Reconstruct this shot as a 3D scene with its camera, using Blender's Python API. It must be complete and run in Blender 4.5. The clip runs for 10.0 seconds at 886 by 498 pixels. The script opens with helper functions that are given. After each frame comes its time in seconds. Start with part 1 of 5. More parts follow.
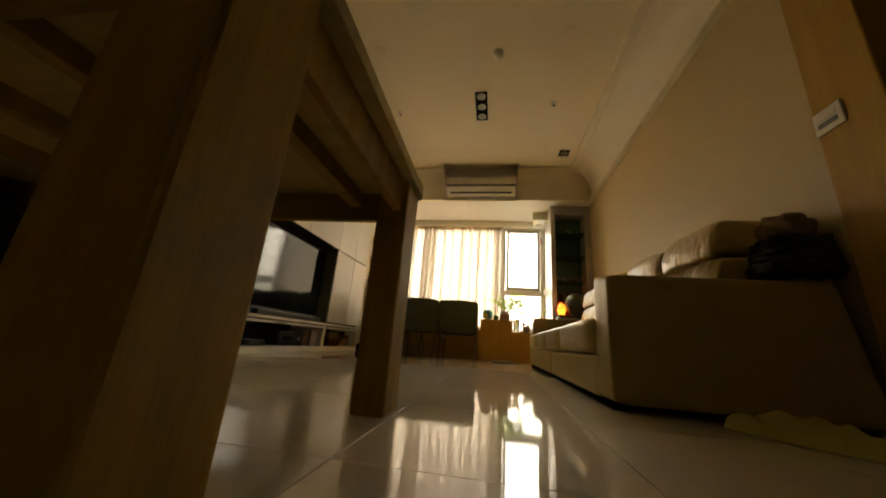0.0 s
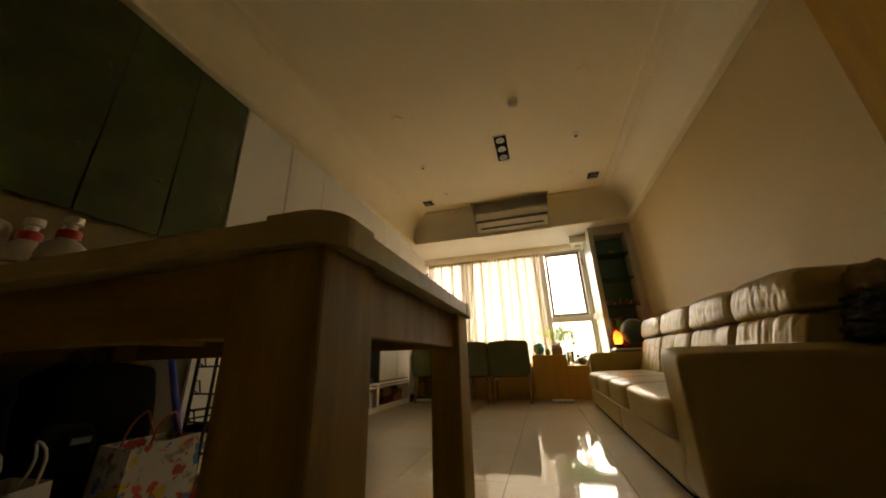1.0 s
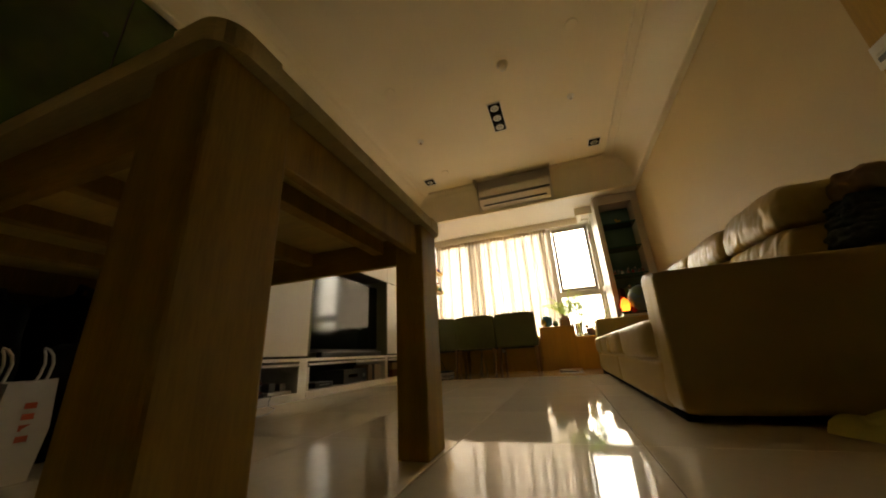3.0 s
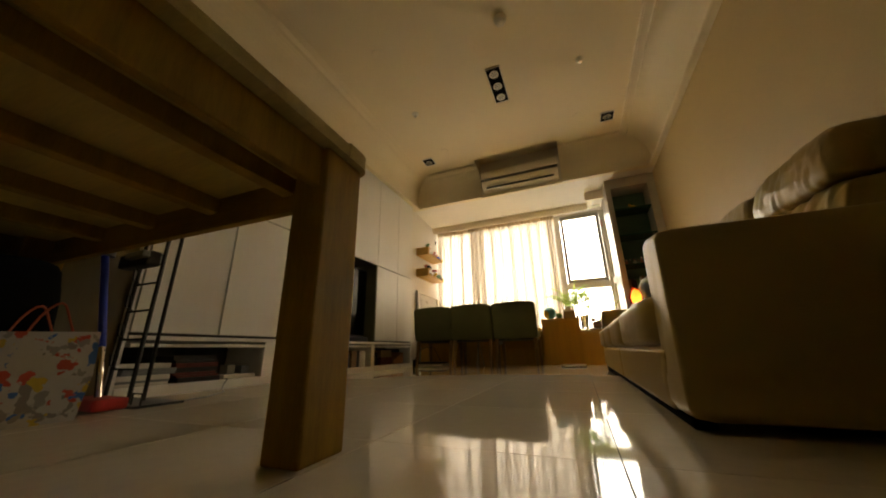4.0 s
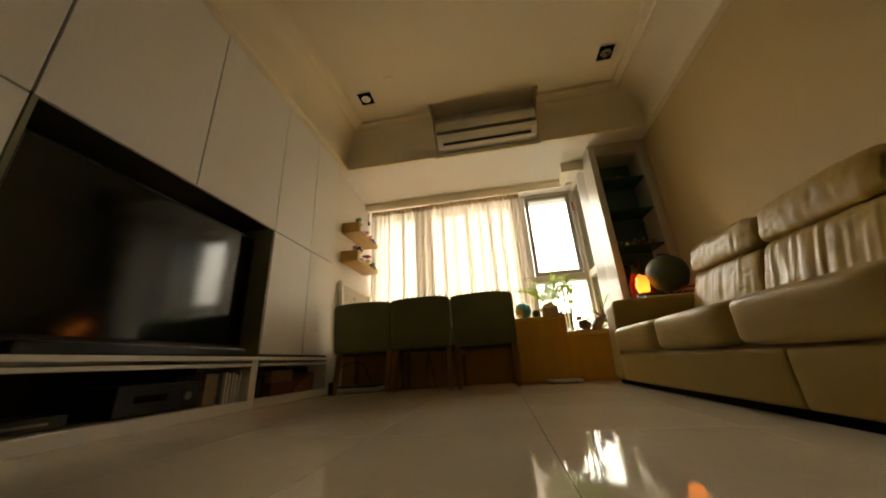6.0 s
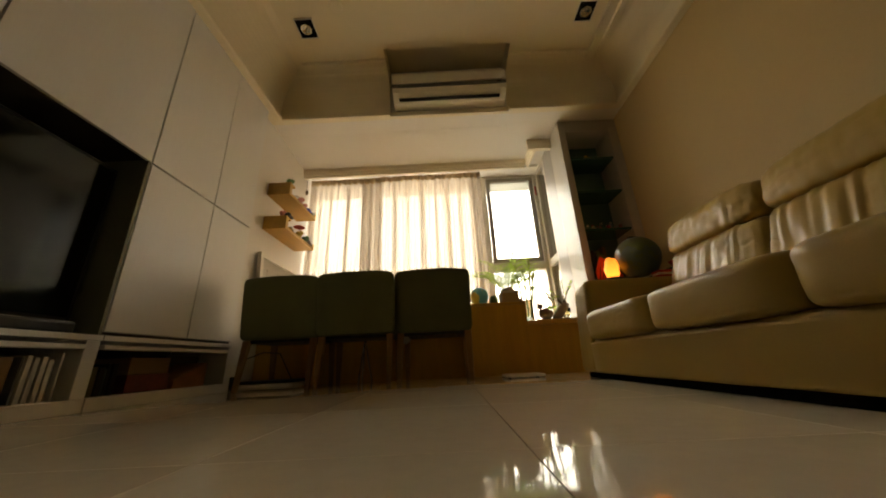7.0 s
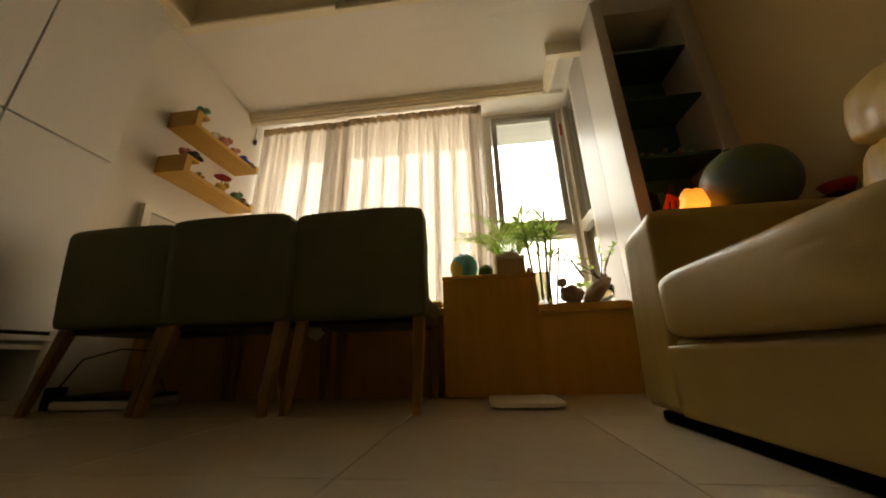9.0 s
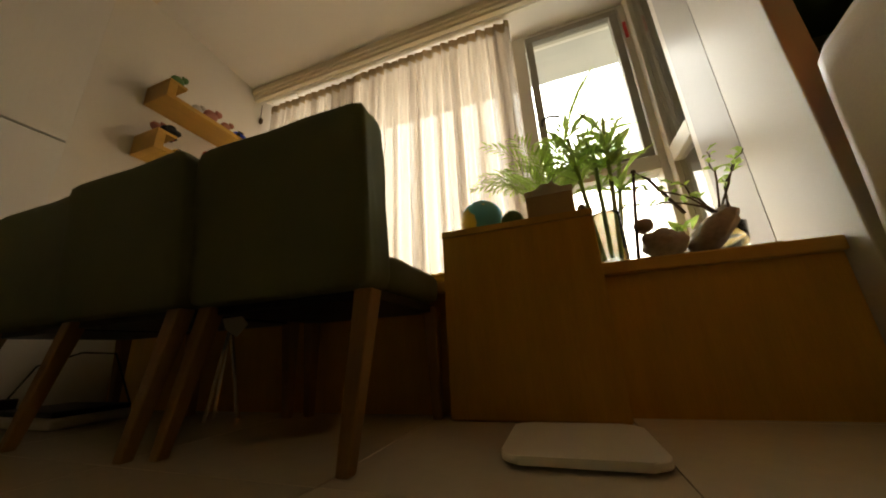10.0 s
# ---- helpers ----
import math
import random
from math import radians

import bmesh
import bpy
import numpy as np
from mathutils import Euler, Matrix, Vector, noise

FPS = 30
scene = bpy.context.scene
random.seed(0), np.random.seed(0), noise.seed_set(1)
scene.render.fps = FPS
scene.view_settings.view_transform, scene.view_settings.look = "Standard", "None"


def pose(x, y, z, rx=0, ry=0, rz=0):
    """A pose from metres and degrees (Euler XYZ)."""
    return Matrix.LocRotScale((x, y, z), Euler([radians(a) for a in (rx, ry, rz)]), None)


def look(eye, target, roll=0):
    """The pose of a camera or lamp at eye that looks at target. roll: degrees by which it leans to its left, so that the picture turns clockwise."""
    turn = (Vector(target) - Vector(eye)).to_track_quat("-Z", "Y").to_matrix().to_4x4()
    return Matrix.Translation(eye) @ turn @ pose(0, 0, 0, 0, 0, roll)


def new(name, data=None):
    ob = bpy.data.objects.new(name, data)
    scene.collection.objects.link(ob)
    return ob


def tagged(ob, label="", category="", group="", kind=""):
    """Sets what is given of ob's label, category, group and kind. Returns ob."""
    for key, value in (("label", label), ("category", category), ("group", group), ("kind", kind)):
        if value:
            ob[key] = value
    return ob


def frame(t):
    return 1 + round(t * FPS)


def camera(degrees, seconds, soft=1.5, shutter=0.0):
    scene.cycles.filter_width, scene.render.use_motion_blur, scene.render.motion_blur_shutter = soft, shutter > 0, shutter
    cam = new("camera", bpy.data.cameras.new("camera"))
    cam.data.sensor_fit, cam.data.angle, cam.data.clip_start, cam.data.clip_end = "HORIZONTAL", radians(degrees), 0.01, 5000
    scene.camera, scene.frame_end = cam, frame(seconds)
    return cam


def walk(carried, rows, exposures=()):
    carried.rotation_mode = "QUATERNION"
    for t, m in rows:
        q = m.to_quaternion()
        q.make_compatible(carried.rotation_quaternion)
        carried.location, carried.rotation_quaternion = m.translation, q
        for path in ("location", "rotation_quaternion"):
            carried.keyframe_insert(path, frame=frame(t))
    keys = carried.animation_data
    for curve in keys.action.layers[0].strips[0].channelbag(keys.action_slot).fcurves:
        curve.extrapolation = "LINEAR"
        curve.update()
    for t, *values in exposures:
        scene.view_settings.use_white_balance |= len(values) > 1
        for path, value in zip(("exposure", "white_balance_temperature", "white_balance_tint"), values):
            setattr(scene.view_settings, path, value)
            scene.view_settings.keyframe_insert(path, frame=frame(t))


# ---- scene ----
cam = camera(108.1, 10.0, soft=1.9)
PATH = [
    (0, (0.098, 0.6, 0.214), (-0.229, 2.493, 0.769), 4.4),
    (0.5, (0.067, 0.538, 0.514), (-0.429, 2.372, 1.139), 0.8),
    (1, (0.065, 0.483, 0.578), (-0.458, 2.301, 1.229), -1.8),
    (1.5, (0.132, 0.465, 0.545), (-0.412, 2.275, 1.198), -2.4),
    (2, (0.19, 0.467, 0.423), (-0.372, 2.276, 1.063), -2.4),
    (2.5, (0.168, 0.487, 0.342), (-0.415, 2.291, 0.982), -3.4),
    (4, (0.334, 0.991, 0.216), (-0.375, 2.762, 0.819), -1.2),
    (4.5, (0.318, 1.259, 0.261), (-0.409, 3.022, 0.863), -0.7),
    (5, (0.158, 1.576, 0.162), (-0.5, 3.358, 0.789), -1.2),
    (5.2, (0.044, 1.709, 0.116), (-0.547, 3.512, 0.749), -2.0),
    (6.5, (-0.353, 2.62, 0.276), (-0.461, 4.502, 0.946), -3.3),
    (7, (-0.31, 2.862, 0.146), (-0.315, 4.752, 0.799), -2.8),
    (7.5, (-0.162, 3.119, 0.2), (-0.163, 5.012, 0.844), -1.9),
    (8, (-0.062, 3.403, 0.236), (-0.119, 5.294, 0.885), -1.3),
    (8.5, (0.01, 3.697, 0.168), (-0.131, 5.584, 0.816), -1.2),
    (9, (0.081, 3.995, 0.193), (-0.127, 5.881, 0.826), -1.5),
    (9.5, (0.157, 4.3, 0.169), (-0.134, 6.178, 0.79), -2.7),
    (10, (0.232, 4.662, 0.208), (-0.381, 6.471, 0.801), -2.9),
]
walk(cam, [(t, look(eye, target, roll)) for t, eye, target, roll in PATH], [(0, 2.08, 9300, 10), (2.5, 2.17, 9300, 10), (5, 2.06, 8700, 9), (6.5, 1.68, 8800, 10), (9, 1.37, 8600, 10), (10, 1.15, 8500, 10)])

# ---- world and light ----
world = bpy.data.worlds.new("sky")
scene.world = world
world.use_nodes = True
wn = world.node_tree.nodes
sky = wn.new("ShaderNodeTexSky")
sky.sky_type = 'NISHITA'
sky.sun_disc = False
sky.sun_elevation = radians(60)
sky.sun_rotation = radians(20)
sky.dust_density = 3.0
wn["Background"].inputs["Strength"].default_value = 0.15
world.node_tree.links.new(sky.outputs[0], wn["Background"].inputs["Color"])

sun = new("sun", bpy.data.lights.new("sun", 'SUN'))
sun.data.energy, sun.data.angle, sun.data.color = 2.0, radians(0.5), (1.0, 0.95, 0.87)
sun.matrix_world = look((4, 11, 21), (0, 0, 0))


def area(name, eye, target, sx, sy, watts, color):
    ob = new(name, bpy.data.lights.new(name, 'AREA'))
    ob.data.shape, ob.data.size, ob.data.size_y = 'RECTANGLE', sx, sy
    ob.data.energy, ob.data.color = watts, color
    ob.matrix_world = look(eye, target)
    return ob


area("window_daylight", (-0.87, 6.86, 1.455), (-0.87, 0, 1.455), 2.2, 1.95, 10.5, (1.0, 0.94, 0.86))


# ---- materials ----
def mat(name, color, rough=0.5, metal=0.0, var=0.12, scale=3.0, fine=60.0, bump=0.05, depth=0.002, spec=0.5, coat=0.0,
        grain=None, translucent=0.0, emit=0.0, emit_color=None, rough_var=0.08, island=0.0, objrand=0.0, sheer=0.0):
    m = bpy.data.materials.new(name)
    m.use_nodes = True
    n, l = m.node_tree.nodes, m.node_tree.links
    b = n["Principled BSDF"]
    tc = n.new("ShaderNodeTexCoord")
    mp = n.new("ShaderNodeMapping")
    l.new(tc.outputs["Object"], mp.inputs["Vector"])
    if grain:
        mp.inputs["Scale"].default_value = grain
    n1 = n.new("ShaderNodeTexNoise")
    n1.inputs["Scale"].default_value, n1.inputs["Detail"].default_value = scale, 5.0
    l.new(mp.outputs[0], n1.inputs["Vector"])
    n2 = n.new("ShaderNodeTexNoise")
    n2.inputs["Scale"].default_value, n2.inputs["Detail"].default_value = fine, 4.0
    l.new(mp.outputs[0], n2.inputs["Vector"])
    mix = n.new("ShaderNodeMath")
    mix.operation = 'MULTIPLY_ADD'
    mix.inputs[1].default_value = 0.35
    l.new(n2.outputs[0], mix.inputs[0])
    k = n.new("ShaderNodeMath")
    k.operation = 'MULTIPLY'
    k.inputs[1].default_value = 0.65
    l.new(n1.outputs[0], k.inputs[0])
    l.new(k.outputs[0], mix.inputs[2])
    ramp = n.new("ShaderNodeValToRGB")
    e = ramp.color_ramp.elements
    e[0].position, e[1].position = 0.3, 0.7
    e[0].color = (*[max(0.0, c * (1 - var)) for c in color], 1)
    e[1].color = (*[min(1.0, c * (1 + var)) for c in color], 1)
    l.new(mix.outputs[0], ramp.inputs[0])
    out = ramp.outputs[0]
    if objrand or island:
        src = n.new("ShaderNodeObjectInfo").outputs["Random"] if objrand else n.new("ShaderNodeNewGeometry").outputs["Random Per Island"]
        hv = n.new("ShaderNodeHueSaturation")
        mr = n.new("ShaderNodeMapRange")
        a = objrand or island
        mr.inputs[3].default_value, mr.inputs[4].default_value = 1 - a, 1 + a
        l.new(src, mr.inputs[0])
        l.new(mr.outputs[0], hv.inputs["Value"])
        l.new(out, hv.inputs["Color"])
        out = hv.outputs[0]
    l.new(out, b.inputs["Base Color"])
    rr = n.new("ShaderNodeMapRange")
    rr.inputs[3].default_value, rr.inputs[4].default_value = max(0.0, rough - rough_var), min(1.0, rough + rough_var)
    l.new(n1.outputs[0], rr.inputs[0])
    l.new(rr.outputs[0], b.inputs["Roughness"])
    b.inputs["Metallic"].default_value = metal
    b.inputs["Specular IOR Level"].default_value = spec
    b.inputs["Coat Weight"].default_value = coat
    if bump:
        bp = n.new("ShaderNodeBump")
        bp.inputs["Strength"].default_value, bp.inputs["Distance"].default_value = bump, depth
        l.new(mix.outputs[0], bp.inputs["Height"])
        l.new(bp.outputs[0], b.inputs["Normal"])
    if emit:
        b.inputs["Emission Color"].default_value = (*emit_color, 1)
        b.inputs["Emission Strength"].default_value = emit
    if translucent:
        tr = n.new("ShaderNodeBsdfTranslucent")
        l.new(out, tr.inputs["Color"])
        ms = n.new("ShaderNodeMixShader")
        ms.inputs[0].default_value = translucent
        l.new(b.outputs[0], ms.inputs[1])
        l.new(tr.outputs[0], ms.inputs[2])
        shader = ms.outputs[0]
        if sheer:
            tp, ms2 = n.new("ShaderNodeBsdfTransparent"), n.new("ShaderNodeMixShader")
            ms2.inputs[0].default_value = sheer
            l.new(shader, ms2.inputs[1])
            l.new(tp.outputs[0], ms2.inputs[2])
            shader = ms2.outputs[0]
        l.new(shader, n["Material Output"].inputs["Surface"])
    return m


def glass(name, color=(1, 1, 1), rough=0.0, ior=1.45):
    m = bpy.data.materials.new(name)
    m.use_nodes = True
    b = m.node_tree.nodes["Principled BSDF"]
    b.inputs["Base Color"].default_value = (*color, 1)
    b.inputs["Roughness"].default_value = rough
    b.inputs["IOR"].default_value = ior
    b.inputs["Transmission Weight"].default_value = 1.0
    return m


# white lacquers greyed in the base colour, to stand for dimmer light here
M_CASE = mat("shaded_white_bookcase_lacquer", (0.56, 0.52, 0.46), 0.36, var=0.03, scale=1.5, fine=150, bump=0.03, spec=0.35)
M_BAYPANEL = mat("shaded_white_panel", (0.38, 0.35, 0.31), 0.36, var=0.03, scale=1.5, fine=150, bump=0.03, spec=0.3)
M_CEIL = mat("ceiling_paint", (0.92, 0.81, 0.60), 0.7, var=0.03, scale=1.5, fine=120, bump=0.03)
M_WALL = mat("cream_wall_paint", (0.66, 0.51, 0.275), 0.62, var=0.04, scale=1.2, fine=150, bump=0.06)
M_BAY = mat("white_bay_paint", (0.87, 0.83, 0.77), 0.6, var=0.03, scale=1.5, fine=150, bump=0.05)
M_TRIM = mat("trim_paint", (0.90, 0.81, 0.63), 0.5, var=0.03, scale=2, fine=150, bump=0.02)
M_TILE = mat("polished_tile", (0.74, 0.65, 0.51), 0.05, var=0.07, scale=2.2, fine=25, bump=0.01, depth=0.0005, spec=0.3, rough_var=0.02, objrand=0.04)
M_GROUT = mat("grout", (0.12, 0.10, 0.075), 0.8, var=0.2, scale=20)
M_DOOR = mat("white_laminate", (0.87, 0.85, 0.81), 0.38, var=0.03, scale=3, fine=90, bump=0.02, grain=(1, 1, 0.1))
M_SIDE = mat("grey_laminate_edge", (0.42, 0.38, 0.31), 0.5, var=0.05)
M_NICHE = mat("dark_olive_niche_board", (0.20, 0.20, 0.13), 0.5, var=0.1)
M_ACW = mat("air_conditioner_plastic", (0.92, 0.88, 0.79), 0.35, var=0.02, bump=0.01)
# near-black: painted shade in gaps and recesses, also dark books and boxes
M_DARK = mat("recess_shade_and_dark_card", (0.035, 0.028, 0.02), 0.7, var=0.2)
M_PANEL = mat("brown_back_panel", (0.18, 0.14, 0.07), 0.55, var=0.15, grain=(1, 1, 0.15))
M_SPLASH = mat("olive_brown_panel", (0.26, 0.20, 0.09), 0.5, var=0.15, scale=3)
M_GREEN = mat("dark_green_glass", (0.034, 0.055, 0.010), 0.12, var=0.45, scale=1.3, fine=5, bump=0.0, spec=0.7)
M_TABLE = mat("walnut_stained_wood", (0.42, 0.245, 0.035), 0.62, spec=0.3, var=0.28, scale=4, fine=40, bump=0.12, grain=(6, 6, 0.7))
M_TABLEX = mat("walnut_rail_wood", (0.39, 0.225, 0.03), 0.62, spec=0.3, var=0.28, scale=4, fine=40, bump=0.12, grain=(0.7, 6, 6))
M_TOP = mat("worn_tabletop_wood", (0.58, 0.45, 0.19), 0.5, var=0.2, scale=4, fine=40, bump=0.12, grain=(0.7, 6, 6))
M_UNDER = mat("raw_table_underside", (0.56, 0.38, 0.10), 0.7, var=0.2, scale=3, fine=30, bump=0.1, grain=(0.6, 5, 5))
M_OAK = mat("honey_oak_veneer", (0.64, 0.345, 0.06), 0.42, var=0.14, scale=3, fine=40, bump=0.04, grain=(5, 5, 0.5))
M_OAKX = mat("honey_oak_board", (0.60, 0.335, 0.07), 0.42, var=0.14, scale=3, fine=40, bump=0.04, grain=(5, 0.5, 5))
M_OAKSILL = mat("honey_oak_sill", (0.62, 0.36, 0.08), 0.4, var=0.14, scale=3, fine=40, bump=0.04, grain=(0.5, 5, 5))
M_LEATHER = mat("beige_leather", (0.47, 0.33, 0.105), 0.36, var=0.08, scale=5, fine=260, bump=0.28, depth=0.0014, spec=0.55, rough_var=0.07)
M_FABRIC = mat("olive_grey_upholstery", (0.145, 0.155, 0.07), 0.85, var=0.12, scale=6, fine=500, bump=0.3, depth=0.001)
M_CHLEG = mat("chair_leg_wood", (0.30, 0.16, 0.055), 0.45, var=0.2, grain=(6, 6, 0.7), fine=40)
M_HEADING = mat("tan_heading_cloth", (0.44, 0.33, 0.20), 0.9, var=0.2, scale=1.6, fine=11, bump=0.1, grain=(9, 9, 0.25), translucent=0.45)
M_CURTAIN = mat("cream_linen", (0.545, 0.475, 0.395), 0.9, var=0.15, scale=3.5, fine=30, bump=0.1, grain=(9, 9, 0.2), translucent=0.55, sheer=0.05)
M_ALU = mat("window_aluminium", (0.60, 0.55, 0.46), 0.4, metal=0.0, var=0.05)
M_ALUD = mat("dark_window_sash", (0.30, 0.27, 0.22), 0.4, var=0.05)
M_GLASS = glass("window_glass", (1, 1, 1))
M_CLEAR = glass("clear_vessel_glass", (0.93, 0.97, 0.94))
M_BLACKF = mat("black_nylon", (0.007, 0.007, 0.0065), 0.9, var=0.2, fine=300, bump=0.3, spec=0.12)
M_MATT = mat("matt_black_paint", (0.008, 0.008, 0.008), 0.95, var=0.2, bump=0.02, spec=0.08)
M_BLACK = mat("black_plastic", (0.012, 0.012, 0.012), 0.4, var=0.2, bump=0.02)
M_SCREEN = mat("tv_screen", (0.004, 0.006, 0.005), 0.10, var=0.1, bump=0.0, spec=0.5, rough_var=0.01)
M_WHITE = mat("white_plastic", (0.86, 0.82, 0.73), 0.35, var=0.02, bump=0.01)
M_GREYP = mat("grey_plastic", (0.20, 0.21, 0.21), 0.4, var=0.05)
M_CHROME = mat("chrome", (0.75, 0.75, 0.72), 0.15, metal=1.0, var=0.02, bump=0.0)
M_REFL = mat("lamp_reflector", (0.85, 0.82, 0.75), 0.35, metal=0.0, var=0.05)
M_CASEGLASS = mat("dark_smoked_glass_shelf", (0.03, 0.10, 0.088), 0.1, var=0.2, bump=0.0)
M_CASEBACK = mat("bookcase_back", (0.085, 0.19, 0.165), 0.4, var=0.2)
M_WOODPOST = mat("golden_door_casing", (0.56, 0.31, 0.06), 0.4, var=0.18, scale=3, fine=35, bump=0.06, grain=(6, 6, 0.5), coat=0.2)
M_PALM = mat("palm_leaf", (0.48, 0.66, 0.18), 0.4, var=0.25, translucent=0.72, island=0.25)
M_BAMBOO = mat("bamboo_stalk", (0.34, 0.46, 0.12), 0.4, var=0.2)
M_TWIG = mat("twig_bark", (0.10, 0.065, 0.035), 0.8, var=0.3)
M_STONE = mat("driftwood_stone", (0.36, 0.28, 0.21), 0.8, var=0.3, scale=15, fine=60, bump=0.5, depth=0.006)
M_SALT = mat("lit_salt_crystal", (0.9, 0.35, 0.10), 0.6, var=0.2, scale=20, bump=0.4, emit=0.75, emit_color=(1.0, 0.27, 0.04))
sn, sl = M_SALT.node_tree.nodes, M_SALT.node_tree.links
sg, sm, sr = sn.new("ShaderNodeTexCoord"), sn.new("ShaderNodeSeparateXYZ"), sn.new("ShaderNodeMapRange")
sl.new(sg.outputs["Generated"], sm.inputs[0])
sl.new(sm.outputs["Z"], sr.inputs["Value"])
sr.inputs["To Min"].default_value, sr.inputs["To Max"].default_value = 1.15, 0.35
sl.new(sr.outputs[0], sn["Principled BSDF"].inputs["Emission Strength"])
M_RED = mat("red_lacquer", (0.45, 0.025, 0.02), 0.45, var=0.25, scale=20)
M_BLUE = mat("blue_plastic", (0.03, 0.09, 0.85), 0.35, var=0.05)
M_YELLOW = mat("yellow_paint", (0.65, 0.42, 0.05), 0.5, var=0.1)
M_GRNTOY = mat("green_paint", (0.12, 0.26, 0.09), 0.5, var=0.2)
M_PINK = mat("pink_paint", (0.55, 0.22, 0.17), 0.5, var=0.1)
M_BROWN = mat("brown_card", (0.30, 0.19, 0.09), 0.7, var=0.1)
M_PAPER = mat("white_paper", (0.66, 0.62, 0.55), 0.7, var=0.05)
M_CLOTHY = mat("yellow_green_towel", (0.56, 0.50, 0.14), 0.95, var=0.1, fine=300, bump=0.4)
M_CLOTHD = mat("dark_patterned_cloth", (0.035, 0.042, 0.038), 0.9, var=0.9, scale=14, fine=60, bump=0.3)
M_OVER = mat("balcony_concrete", (0.62, 0.60, 0.56), 0.9, var=0.05, bump=0.1)
M_HILL = mat("hazy_hill", (0.30, 0.34, 0.34), 1.0, var=0.1, scale=0.1)
M_GROUND = mat("ground", (0.12, 0.12, 0.10), 1.0, var=0.2, scale=0.05)


def globe_mat(name, sea, land, rough):
    m = mat(name, sea, rough, var=0.05, scale=4, bump=0.02)
    n, l = m.node_tree.nodes, m.node_tree.links
    tc = n.new("ShaderNodeTexCoord")
    nz = n.new("ShaderNodeTexNoise")
    nz.inputs["Scale"].default_value, nz.inputs["Detail"].default_value = 9.0, 6.0
    l.new(tc.outputs["Object"], nz.inputs["Vector"])
    rp = n.new("ShaderNodeValToRGB")
    rp.color_ramp.elements[0].position, rp.color_ramp.elements[1].position = 0.53, 0.56
    rp.color_ramp.elements[0].color, rp.color_ramp.elements[1].color = (*sea, 1), (*land, 1)
    l.new(nz.outputs[0], rp.inputs[0])
    l.new(rp.outputs[0], n["Principled BSDF"].inputs["Base Color"])
    return m


M_GLOBE = globe_mat("blue_globe_print", (0.16, 0.62, 0.92), (0.85, 0.66, 0.16), 0.3)
M_GLOBED = globe_mat("slate_globe_print", (0.09, 0.13, 0.14), (0.11, 0.14, 0.06), 0.45)


def print_mat(name, base, inks, scale, thresh):
    """Paper with scattered printed blots."""
    m = mat(name, base, 0.6, var=0.04)
    n, l = m.node_tree.nodes, m.node_tree.links
    tc = n.new("ShaderNodeTexCoord")
    prev = None
    for i, ink in enumerate(inks):
        mp = n.new("ShaderNodeMapping")
        mp.inputs["Location"].default_value = (3.1 * i, 1.7 * i, 5.3 * i)
        l.new(tc.outputs["Object"], mp.inputs["Vector"])
        nz = n.new("ShaderNodeTexNoise")
        nz.inputs["Scale"].default_value, nz.inputs["Detail"].default_value = scale, 3.0
        l.new(mp.outputs[0], nz.inputs["Vector"])
        rp = n.new("ShaderNodeMapRange")
        rp.inputs[1].default_value, rp.inputs[2].default_value = thresh, thresh + 0.02
        l.new(nz.outputs[0], rp.inputs[0])
        mx = n.new("ShaderNodeMixRGB")
        l.new(rp.outputs[0], mx.inputs[0])
        if prev:
            l.new(prev, mx.inputs[1])
        else:
            mx.inputs[1].default_value = (*base, 1)
        mx.inputs[2].default_value = (*ink, 1)
        prev = mx.outputs[0]
    l.new(prev, n["Principled BSDF"].inputs["Base Color"])
    return m


M_PRINT = print_mat("printed_paper", (0.50, 0.46, 0.39), [(0.25, 0.22, 0.18), (0.55, 0.08, 0.04), (0.60, 0.40, 0.05), (0.05, 0.16, 0.45), (0.30, 0.27, 0.22)], 14, 0.59)
M_PHOTO = print_mat("pale_picture_print", (0.62, 0.58, 0.50), [(0.30, 0.30, 0.28), (0.45, 0.40, 0.30)], 7, 0.56)


# ---- mesh helpers ----
def link_mesh(name, bm, material, smooth=False):
    me = bpy.data.meshes.new(name)
    bmesh.ops.recalc_face_normals(bm, faces=bm.faces[:])
    bm.to_mesh(me)
    bm.free()
    me.materials.append(material)
    if smooth:
        me.shade_smooth()
    return new(name, me)


def thing(name, x, y, z, label, category, group=""):
    ob = new(name)
    ob.empty_display_size = 0.05
    ob.location = (x, y, z)
    return tagged(ob, label, category, group)


def origin(ob):
    v = Vector(ob.location)
    while ob.parent:
        ob = ob.parent
        v = v + Vector(ob.location)
    return v


def part(name, bm, material, parent, label="", smooth=False):
    """One mesh, given in world coordinates, under a thing or a part."""
    ob = link_mesh(name, bm, material, smooth)
    ob.parent = parent
    ob.location = -origin(parent)
    if label:
        tagged(ob, label)
    return ob


def solo(name, bm, material, label, category, group="", smooth=False, kind=""):
    return tagged(link_mesh(name, bm, material, smooth), label, category, group, kind)


def structure(name, bm, material, label, category="structure", smooth=False):
    return tagged(link_mesh(name, bm, material, smooth), label, category, "", "structure")


